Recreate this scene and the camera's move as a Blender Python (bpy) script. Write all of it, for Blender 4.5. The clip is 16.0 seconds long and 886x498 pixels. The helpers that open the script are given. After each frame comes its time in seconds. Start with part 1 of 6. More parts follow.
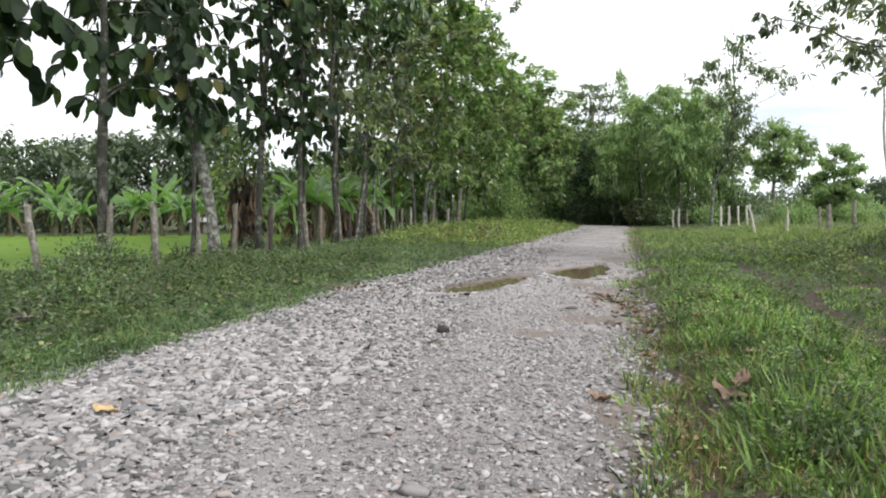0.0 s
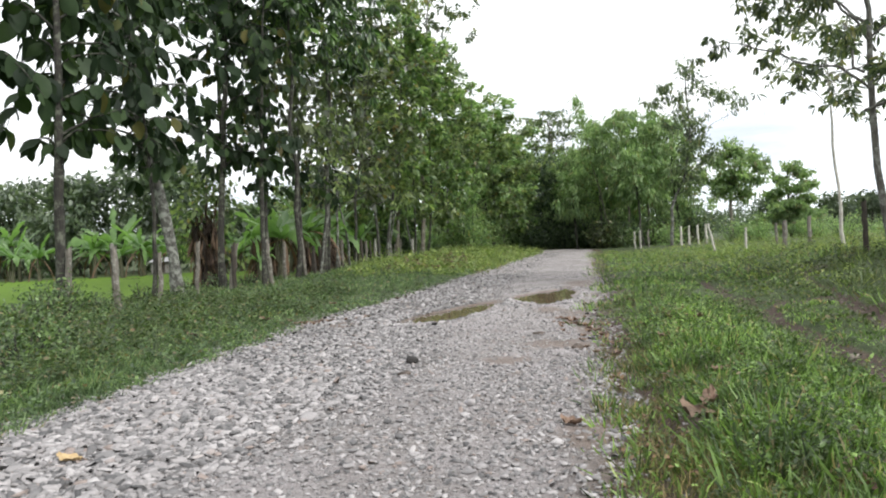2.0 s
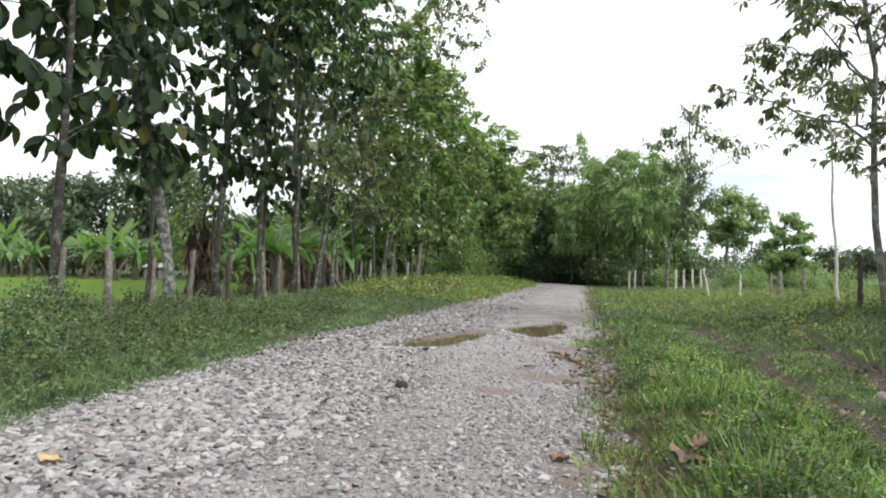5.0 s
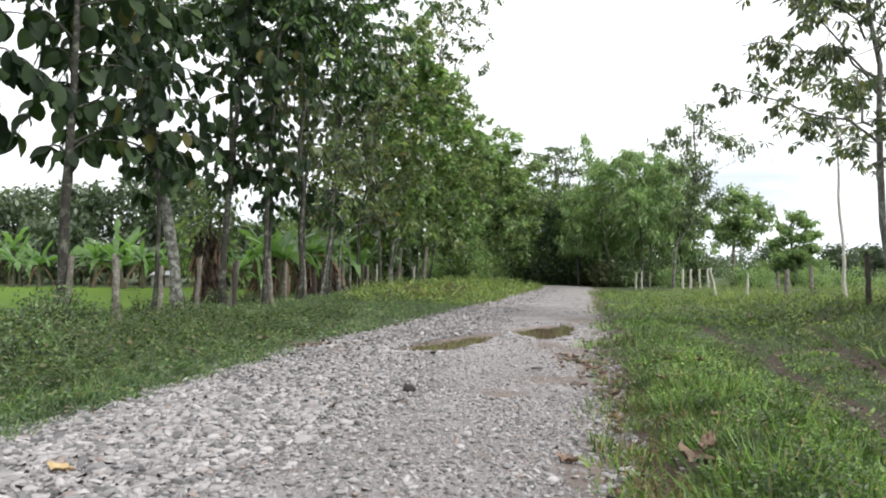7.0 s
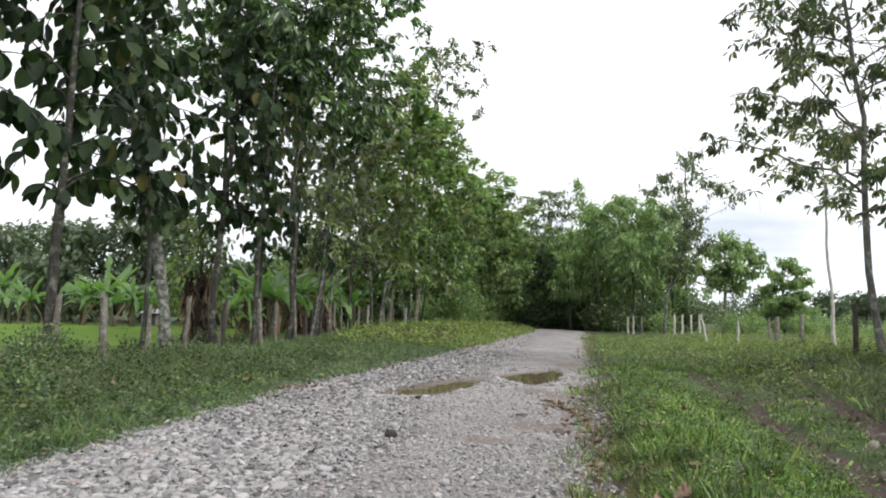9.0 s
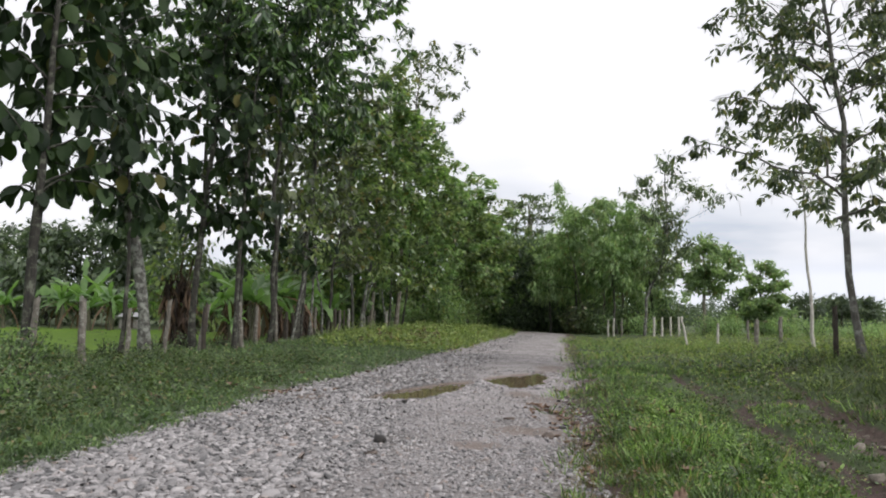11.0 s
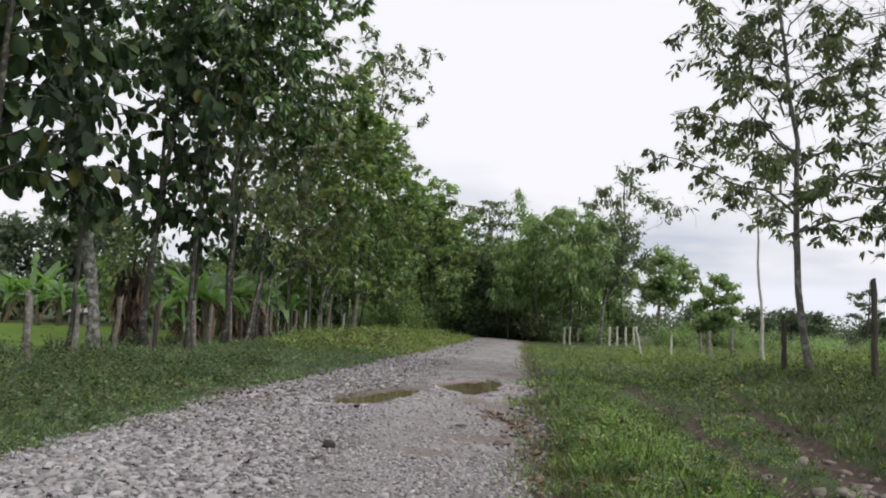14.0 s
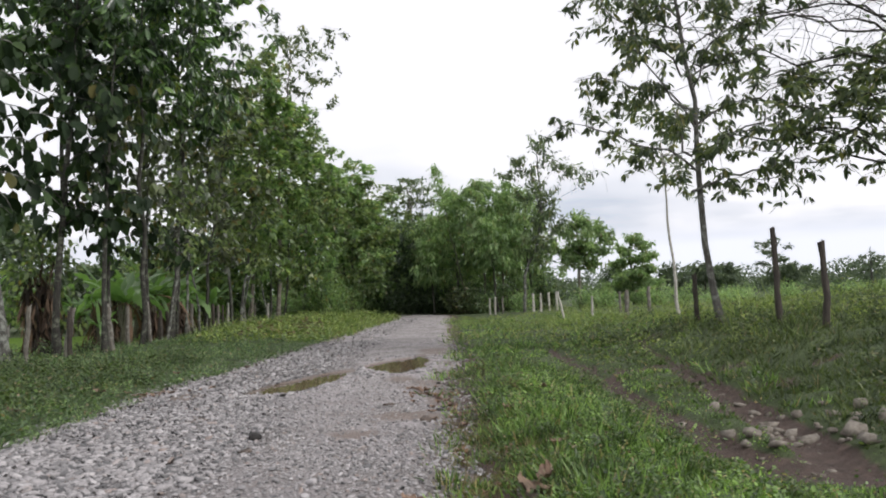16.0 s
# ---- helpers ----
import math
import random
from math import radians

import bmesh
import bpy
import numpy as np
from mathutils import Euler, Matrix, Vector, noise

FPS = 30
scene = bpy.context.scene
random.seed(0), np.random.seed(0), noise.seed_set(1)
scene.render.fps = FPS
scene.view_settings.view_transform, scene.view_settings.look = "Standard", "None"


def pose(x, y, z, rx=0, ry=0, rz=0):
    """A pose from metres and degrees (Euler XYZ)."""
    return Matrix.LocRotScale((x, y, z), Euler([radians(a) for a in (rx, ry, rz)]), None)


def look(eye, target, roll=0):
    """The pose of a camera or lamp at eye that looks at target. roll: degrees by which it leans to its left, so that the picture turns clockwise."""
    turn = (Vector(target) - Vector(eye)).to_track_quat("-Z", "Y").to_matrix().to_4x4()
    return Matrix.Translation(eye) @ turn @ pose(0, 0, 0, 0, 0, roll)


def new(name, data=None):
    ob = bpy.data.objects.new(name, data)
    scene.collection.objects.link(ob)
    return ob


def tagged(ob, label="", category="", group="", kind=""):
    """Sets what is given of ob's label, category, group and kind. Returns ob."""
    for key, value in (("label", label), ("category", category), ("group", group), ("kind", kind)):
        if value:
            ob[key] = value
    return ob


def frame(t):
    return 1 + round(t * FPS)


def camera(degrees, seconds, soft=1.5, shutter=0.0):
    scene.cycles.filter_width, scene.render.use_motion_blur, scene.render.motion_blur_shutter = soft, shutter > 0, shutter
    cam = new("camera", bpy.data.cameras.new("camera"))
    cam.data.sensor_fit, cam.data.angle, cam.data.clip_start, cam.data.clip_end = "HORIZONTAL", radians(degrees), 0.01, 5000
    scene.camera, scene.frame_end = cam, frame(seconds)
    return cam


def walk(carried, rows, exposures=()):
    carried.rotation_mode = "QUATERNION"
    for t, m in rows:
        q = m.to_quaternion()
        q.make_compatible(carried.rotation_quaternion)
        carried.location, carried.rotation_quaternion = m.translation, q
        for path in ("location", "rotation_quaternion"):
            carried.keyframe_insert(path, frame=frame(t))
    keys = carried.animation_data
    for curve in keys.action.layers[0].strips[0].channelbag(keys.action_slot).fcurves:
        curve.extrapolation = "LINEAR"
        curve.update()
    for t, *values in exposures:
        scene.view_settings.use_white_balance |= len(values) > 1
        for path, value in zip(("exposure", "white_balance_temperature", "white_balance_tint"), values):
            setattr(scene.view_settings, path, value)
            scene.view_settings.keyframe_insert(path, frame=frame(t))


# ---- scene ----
cam = camera(58.11, 16.0, soft=2.0)


def aim(x, y, z, pitch, yaw, roll):
    return pose(x, y, z, 90 + pitch, 0, yaw) @ pose(0, 0, 0, 0, 0, -roll)


# seconds, x, y, z, pitch, yaw, roll of the hand-held camera
PATH = [
    (0.0, -0.007, 0.017, 1.269, -2.65, 11.31, 0.82),
    (0.5, -0.013, 0.035, 1.265, -3.54, 9.89, 1.81),
    (1.0, -0.019, 0.017, 1.275, -0.62, 10.11, 1.09),
    (1.5, -0.018, 0.008, 1.273, -0.81, 11.21, 1.28),
    (2.0, -0.004, -0.007, 1.274, -0.62, 8.74, 3.02),
    (2.5, -0.012, -0.002, 1.266, -1.74, 9.23, 2.60),
    (3.0, -0.009, -0.001, 1.265, -1.30, 10.01, 2.93),
    (3.5, -0.018, -0.011, 1.266, -1.26, 9.45, 0.28),
    (3.7, -0.024, -0.016, 1.269, -0.68, 9.35, -0.54),
    (5.8, -0.039, -0.001, 1.277, 1.40, 8.18, -1.04),
    (6.0, -0.039, -0.009, 1.273, 1.41, 8.63, -0.90),
    (6.5, -0.041, -0.005, 1.275, 1.38, 8.99, -0.47),
    (7.0, -0.034, -0.010, 1.273, 1.49, 8.79, -0.26),
    (7.5, -0.017, -0.024, 1.283, 1.34, 8.87, -0.32),
    (8.0, 0.004, -0.059, 1.295, 2.20, 8.82, -0.68),
    (8.5, 0.057, -0.057, 1.300, 2.79, 9.40, -0.83),
    (9.0, 0.068, -0.051, 1.311, 4.48, 8.38, -1.07),
    (9.5, 0.038, -0.054, 1.322, 4.36, 7.58, -1.13),
    (9.7, 0.035, -0.042, 1.315, 4.73, 6.50, -1.05),
    (11.8, -0.069, 0.022, 1.324, 4.60, 7.11, -0.93),
    (12.0, -0.056, 0.035, 1.318, 4.10, 6.88, -0.80),
    (12.5, -0.029, 0.029, 1.329, 4.25, 6.20, -0.76),
    (13.0, -0.009, 0.005, 1.335, 4.61, 5.77, -0.70),
    (13.5, 0.000, 0.014, 1.343, 4.12, 5.03, -1.65),
    (14.0, 0.003, 0.035, 1.340, 5.08, 4.07, -2.46),
    (14.5, 0.038, 0.022, 1.343, 3.57, 2.46, -0.44),
    (15.0, 0.051, 0.050, 1.337, 3.17, 6.43, 1.46),
    (15.5, 0.061, 0.067, 1.338, 1.56, 4.41, 1.47),
    (16.0, 0.104, -0.010, 1.347, 3.50, -1.51, 2.45),
]
walk(cam, [(r[0], aim(*r[1:])) for r in PATH],
     exposures=[(0.0, 0.03, 6340, 10), (3.5, 0.03, 6340, 10), (7.0, 0.01, 6330, 10), (8.6, -0.04, 6330, 10), (9.0, -0.15, 6330, 10.5), (9.5, -0.26, 6330, 11), (12.0, -0.54, 6330, 14), (14.5, -0.58, 6330, 14), (15.5, -0.58, 6330, 14.5), (16.0, -0.45, 6330, 14)])

# ---------------------------------------------------------------- sky and sun
SUN_ELEV, SUN_ROT = radians(43), radians(125)
world = bpy.data.worlds.new("overcast_sky")
scene.world = world
world.use_nodes = True
wn, wl = world.node_tree.nodes, world.node_tree.links
wn.clear()
sky = wn.new("ShaderNodeTexSky")
sky.sky_type, sky.sun_disc = "NISHITA", False
sky.sun_elevation, sky.sun_rotation = SUN_ELEV, SUN_ROT
sky.air_density, sky.dust_density = 1.0, 3.0
bg_sky = wn.new("ShaderNodeBackground")
bg_sky.inputs["Strength"].default_value = 0.12
wl.new(sky.outputs[0], bg_sky.inputs["Color"])
# cloud deck: bright white with grey-blue folds, drawn out along the horizon
coord = wn.new("ShaderNodeTexCoord")
stretch = wn.new("ShaderNodeMapping")
stretch.inputs["Scale"].default_value = (1.0, 1.0, 5.5)
stretch.inputs["Location"].default_value = (0.35, 0.2, 0.1)
wl.new(coord.outputs["Generated"], stretch.inputs["Vector"])
puffs = wn.new("ShaderNodeTexNoise")
puffs.inputs["Scale"].default_value, puffs.inputs["Detail"].default_value = 2.2, 7
wl.new(stretch.outputs[0], puffs.inputs["Vector"])
tone = wn.new("ShaderNodeValToRGB")
tone.color_ramp.elements[0].position, tone.color_ramp.elements[0].color = 0.36, (0.40, 0.475, 0.57, 1)
tone.color_ramp.elements[1].position, tone.color_ramp.elements[1].color = 0.50, (1.0, 1.0, 1.0, 1)
wl.new(puffs.outputs["Fac"], tone.inputs["Fac"])
bg_cloud = wn.new("ShaderNodeBackground")
bg_cloud.inputs["Strength"].default_value = 1.5
split = wn.new("ShaderNodeSeparateXYZ")
wl.new(coord.outputs["Generated"], split.inputs[0])
height_fade = wn.new("ShaderNodeMapRange")
height_fade.inputs["From Min"].default_value, height_fade.inputs["From Max"].default_value = 0.05, 0.22
wl.new(split.outputs["Z"], height_fade.inputs["Value"])
whiten = wn.new("ShaderNodeMix")
whiten.data_type = "RGBA"
whiten.inputs["B"].default_value = (1, 1, 1, 1)
wl.new(height_fade.outputs[0], whiten.inputs["Factor"])
wl.new(tone.outputs["Color"], whiten.inputs["A"])
low_strip = wn.new("ShaderNodeMapRange")
low_strip.inputs["From Min"].default_value, low_strip.inputs["From Max"].default_value = 0.075, 0.045
wobble = wn.new("ShaderNodeMath")
wobble.operation, wobble.inputs[1].default_value = "MULTIPLY_ADD", 0.06
wl.new(puffs.outputs["Fac"], wobble.inputs[0])
wl.new(split.outputs["Z"], wobble.inputs[2])
low_shift = wn.new("ShaderNodeMath")
low_shift.operation, low_shift.inputs[1].default_value = "SUBTRACT", 0.03
wl.new(wobble.outputs[0], low_shift.inputs[0])
wl.new(low_shift.outputs[0], low_strip.inputs["Value"])
clearing = wn.new("ShaderNodeMix")
clearing.data_type = "RGBA"
clearing.inputs["B"].default_value = (0.92, 0.95, 1, 1)
wl.new(low_strip.outputs[0], clearing.inputs["Factor"])
wl.new(whiten.outputs["Result"], clearing.inputs["A"])
wl.new(clearing.outputs["Result"], bg_cloud.inputs["Color"])
cover = wn.new("ShaderNodeMixShader")
cover.inputs["Fac"].default_value = 0.93
wl.new(bg_sky.outputs[0], cover.inputs[1])
wl.new(bg_cloud.outputs[0], cover.inputs[2])
wout = wn.new("ShaderNodeOutputWorld")
wl.new(cover.outputs[0], wout.inputs["Surface"])

sun = new("sun", bpy.data.lights.new("sun", "SUN"))
sun.data.energy, sun.data.angle, sun.data.color = 3.2, radians(20), (1.0, 0.97, 0.92)
sun.matrix_world = look((0, 0, 0), (-math.sin(SUN_ROT) * math.cos(SUN_ELEV), -math.cos(SUN_ROT) * math.cos(SUN_ELEV), -math.sin(SUN_ELEV)))


# ---------------------------------------------------------------- materials
def material(name):
    m = bpy.data.materials.new(name)
    m.use_nodes = True
    nt = m.node_tree
    return m, nt, nt.nodes, nt.links, nt.nodes["Principled BSDF"]


def noise_node(nt, scale, detail=5.0, rough=0.6, kind="Object"):
    tc = nt.nodes.new("ShaderNodeTexCoord")
    n = nt.nodes.new("ShaderNodeTexNoise")
    n.inputs["Scale"].default_value, n.inputs["Detail"].default_value, n.inputs["Roughness"].default_value = scale, detail, rough
    nt.links.new(tc.outputs[kind], n.inputs["Vector"])
    return n.outputs["Fac"]


def ramp(nt, fac, *stops):
    r = nt.nodes.new("ShaderNodeValToRGB")
    els = r.color_ramp.elements
    while len(els) < len(stops):
        els.new(0.5)
    for e, (p, c) in zip(els, stops):
        e.position, e.color = p, (*c, 1)
    nt.links.new(fac, r.inputs["Fac"])
    return r.outputs["Color"]


def blend(nt, fac, a, b, mode="MIX"):
    m = nt.nodes.new("ShaderNodeMix")
    m.data_type, m.blend_type = "RGBA", mode
    for sock, v in ((m.inputs["Factor"], fac), (m.inputs["A"], a), (m.inputs["B"], b)):
        if isinstance(v, (int, float)):
            sock.default_value = v
        elif isinstance(v, tuple):
            sock.default_value = (*v, 1)
        else:
            nt.links.new(v, sock)
    return m.outputs["Result"]


def bump(nt, height, strength, distance):
    b = nt.nodes.new("ShaderNodeBump")
    b.inputs["Strength"].default_value, b.inputs["Distance"].default_value = strength, distance
    nt.links.new(height, b.inputs["Height"])
    return b.outputs["Normal"]


def leaf_material(name, dark, mid, light, old=None, rough=0.5, through_light=0.3, old_share=0.03, gloss=0.55, drift_scale=0.7, drift_low=0.6, per_object=False, drift_high=1.0):
    """Leaf blades: every blade has its own green, with slow drifts over the crown."""
    m, nt, n, l, p = material(name)
    geo = n.new("ShaderNodeNewGeometry")
    stops = [(0.0, dark), (0.5, mid), (1.0 - old_share - 0.02, light)]
    if old:
        stops += [(1.0 - old_share, old)]
    own = ramp(nt, n.new("ShaderNodeObjectInfo").outputs["Random"] if per_object else geo.outputs["Random Per Island"], *stops)
    drift = ramp(nt, noise_node(nt, drift_scale, 3), (0.34, (drift_low, drift_low * 1.08, drift_low)), (0.66, (1.2 * drift_high, 1.15 * drift_high, drift_high)))
    col = blend(nt, 1.0, own, drift, "MULTIPLY")
    l.new(col, p.inputs["Base Color"])
    p.inputs["Roughness"].default_value = rough
    p.inputs["Specular IOR Level"].default_value = gloss
    tr = n.new("ShaderNodeBsdfTranslucent")
    l.new(blend(nt, 1.0, col, (1.85, 2.05, 1.2), "MULTIPLY"), tr.inputs["Color"])
    mix = n.new("ShaderNodeMixShader")
    mix.inputs["Fac"].default_value = through_light
    l.new(p.outputs[0], mix.inputs[1])
    l.new(tr.outputs[0], mix.inputs[2])
    l.new(mix.outputs[0], n["Material Output"].inputs["Surface"])
    return m


def bark_material(name, dark, light, lichen=(0.32, 0.32, 0.28), share=0.62):
    m, nt, n, l, p = material(name)
    tc = n.new("ShaderNodeTexCoord")
    mp = n.new("ShaderNodeMapping")
    mp.inputs["Scale"].default_value = (14, 14, 3)
    l.new(tc.outputs["Object"], mp.inputs["Vector"])
    fibre = n.new("ShaderNodeTexNoise")
    fibre.inputs["Scale"].default_value, fibre.inputs["Detail"].default_value = 1.6, 6
    l.new(mp.outputs[0], fibre.inputs["Vector"])
    base = ramp(nt, fibre.outputs["Fac"], (0.3, dark), (0.7, light))
    patch = ramp(nt, noise_node(nt, 5.0, 5, 0.7), (share - 0.05, (0, 0, 0)), (share + 0.06, (1, 1, 1)))
    l.new(blend(nt, patch, base, lichen), p.inputs["Base Color"])
    p.inputs["Roughness"].default_value = 0.9
    l.new(bump(nt, fibre.outputs["Fac"], 0.7, 0.02), p.inputs["Normal"])
    return m


MAT = {}
# teak greens are set very low: backlit silhouette darkness is in the colour
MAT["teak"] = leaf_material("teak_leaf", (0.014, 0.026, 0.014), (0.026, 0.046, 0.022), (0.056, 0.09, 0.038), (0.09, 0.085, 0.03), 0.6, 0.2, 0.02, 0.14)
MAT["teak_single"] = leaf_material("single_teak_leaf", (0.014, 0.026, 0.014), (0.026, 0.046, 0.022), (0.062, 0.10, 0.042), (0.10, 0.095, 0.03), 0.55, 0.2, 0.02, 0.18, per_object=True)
MAT["thatch"] = leaf_material("rotten_thatch", (0.022, 0.014, 0.010), (0.055, 0.033, 0.022), (0.17, 0.11, 0.075), None, 0.85, 0.1)
MAT["broad"] = leaf_material("broad_leaf", (0.044, 0.086, 0.034), (0.140, 0.222, 0.092), (0.27, 0.36, 0.165), (0.22, 0.19, 0.08), 0.36, 0.5, 0.03, 0.8)
MAT["lush"] = leaf_material("lush_leaf", (0.015, 0.034, 0.012), (0.040, 0.086, 0.030), (0.18, 0.30, 0.105), (0.17, 0.21, 0.06), 0.34, 0.3, 0.03, 0.75)
MAT["olive"] = leaf_material("olive_leaf", (0.046, 0.074, 0.034), (0.128, 0.178, 0.080), (0.27, 0.33, 0.16), (0.22, 0.18, 0.08), 0.38, 0.5, 0.03, 0.8)
MAT["greyish"] = leaf_material("greyish_leaf", (0.046, 0.072, 0.038), (0.097, 0.138, 0.070), (0.188, 0.24, 0.13), (0.22, 0.19, 0.10), 0.36, 0.4, 0.03, 0.9)
MAT["umber"] = leaf_material("brownish_leaf", (0.030, 0.038, 0.022), (0.062, 0.080, 0.040), (0.15, 0.185, 0.085), (0.20, 0.16, 0.07), 0.4, 0.35, 0.04, 0.7)
# bamboo, far and hazy greens are paled: distance haze is put into the colour
MAT["bamboo"] = leaf_material("bamboo_leaf", (0.105, 0.175, 0.082), (0.21, 0.31, 0.15), (0.30, 0.385, 0.215), (0.22, 0.21, 0.11), 0.45, 0.45)
MAT["far"] = leaf_material("far_haze_leaf", (0.076, 0.122, 0.071), (0.147, 0.218, 0.121), (0.218, 0.293, 0.155), None, 0.6, 0.4)
MAT["hazy"] = leaf_material("haze_tinted_leaf", (0.121, 0.182, 0.105), (0.209, 0.288, 0.165), (0.319, 0.396, 0.242), (0.22, 0.20, 0.12), 0.5, 0.5)
MAT["airy"] = leaf_material("airy_leaf", (0.051, 0.076, 0.046), (0.086, 0.120, 0.067), (0.178, 0.213, 0.086), (0.22, 0.21, 0.08), 0.45, 0.3)
MAT["banana"] = leaf_material("banana_leaf", (0.064, 0.133, 0.046), (0.127, 0.229, 0.080), (0.244, 0.350, 0.159), (0.25, 0.24, 0.10), 0.4, 0.4)
MAT["dry_leaf"] = leaf_material("dry_leaf", (0.05, 0.028, 0.019), (0.105, 0.06, 0.038), (0.25, 0.165, 0.105), None, 0.8, 0.12)
MAT["grass"] = leaf_material("grass_blade", (0.021, 0.042, 0.013), (0.088, 0.155, 0.041), (0.231, 0.360, 0.110), (0.28, 0.23, 0.14), 0.45, 0.32, 0.05, 0.6, 1.5, 0.42, drift_high=1.25)
MAT["verge"] = leaf_material("verge_weed", (0.032, 0.056, 0.026), (0.084, 0.141, 0.061), (0.181, 0.265, 0.121), (0.22, 0.17, 0.11), 0.5, 0.3, 0.04, 0.55, 1.3, 0.45, drift_high=1.15)
MAT["pasture"] = leaf_material("pasture_blade", (0.020, 0.036, 0.012), (0.051, 0.078, 0.026), (0.112, 0.148, 0.048), (0.18, 0.15, 0.09), 0.5, 0.28, 0.03, 0.55, 1.3, 0.55)
MAT["low"] = leaf_material("low_weed", (0.068, 0.111, 0.033), (0.161, 0.222, 0.067), (0.299, 0.363, 0.117), (0.22, 0.18, 0.10), 0.5, 0.3, 0.05)
MAT["dry_grass"] = leaf_material("dry_grass_blade", (0.06, 0.062, 0.028), (0.12, 0.115, 0.055), (0.22, 0.20, 0.11), (0.26, 0.20, 0.12), 0.6, 0.3, 0.2, 0.4)
# dark green with the shade of hollows under the trees mixed into the colour
MAT["shade"] = leaf_material("shade_tinted_leaf", (0.036, 0.060, 0.036), (0.063, 0.099, 0.055), (0.099, 0.144, 0.078), None, 0.6, 0.25)
# orchard green is lifted and greyed to carry the haze over the field
MAT["orchard"] = leaf_material("orchard_leaf", (0.043, 0.067, 0.043), (0.077, 0.113, 0.067), (0.150, 0.198, 0.126), None, 0.45, 0.3, 0.03, 0.7)
# grey bark, darkened in colour for the canopy's shade on the row's trunks
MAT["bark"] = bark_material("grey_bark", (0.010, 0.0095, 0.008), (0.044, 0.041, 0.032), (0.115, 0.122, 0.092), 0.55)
MAT["bark_lichen"] = bark_material("lichen_bark", (0.026, 0.025, 0.021), (0.10, 0.098, 0.084), (0.22, 0.23, 0.20), 0.52)
MAT["bark_grey"] = bark_material("light_grey_bark", (0.045, 0.042, 0.036), (0.15, 0.145, 0.125), (0.23, 0.235, 0.21), 0.55)
MAT["bark_pale"] = bark_material("pale_bark", (0.07, 0.061, 0.047), (0.20, 0.18, 0.142), (0.28, 0.272, 0.228), 0.58)
MAT["banana_stem"] = bark_material("banana_stem", (0.045, 0.042, 0.026), (0.12, 0.12, 0.075), (0.15, 0.14, 0.09), 0.6)
MAT["post"] = bark_material("weathered_post", (0.065, 0.058, 0.048), (0.215, 0.198, 0.165), (0.31, 0.305, 0.27), 0.58)
MAT["post_dark"] = bark_material("dark_post", (0.02, 0.016, 0.013), (0.07, 0.058, 0.046), (0.14, 0.13, 0.11), 0.68)
MAT["post_white"] = bark_material("bleached_post", (0.30, 0.28, 0.24), (0.55, 0.53, 0.48), (0.6, 0.58, 0.54), 0.6)


def make_ground_material():
    m, nt, n, l, p = material("meadow_ground")
    at = n.new("ShaderNodeAttribute")
    at.attribute_name = "soil"
    wide = noise_node(nt, 0.18, 4)
    fine = noise_node(nt, 9.0, 8, 0.75)
    green = ramp(nt, fine, (0.25, (0.022, 0.028, 0.012)), (0.5, (0.045, 0.066, 0.022)), (0.75, (0.085, 0.12, 0.038)))
    green = blend(nt, 1.0, green, ramp(nt, wide, (0.3, (0.7, 0.78, 0.75)), (0.7, (1.25, 1.2, 1.0))), "MULTIPLY")
    earth = ramp(nt, fine, (0.3, (0.030, 0.020, 0.015)), (0.7, (0.108, 0.073, 0.058)))
    sep = n.new("ShaderNodeSeparateColor")
    l.new(at.outputs["Color"], sep.inputs[0])
    mixf = n.new("ShaderNodeMath")
    mixf.operation = "MULTIPLY_ADD"
    mixf.inputs[1].default_value, mixf.inputs[2].default_value = 0.5, -0.25
    l.new(fine, mixf.inputs[0])
    add = n.new("ShaderNodeMath")
    add.operation, add.use_clamp = "ADD", True
    l.new(mixf.outputs[0], add.inputs[0])
    l.new(sep.outputs[0], add.inputs[1])
    edge = ramp(nt, add.outputs[0], (0.4, (0, 0, 0)), (0.6, (1, 1, 1)))
    l.new(blend(nt, edge, green, earth), p.inputs["Base Color"])
    p.inputs["Roughness"].default_value = 0.95
    l.new(bump(nt, fine, 0.9, 0.06), p.inputs["Normal"])
    return m


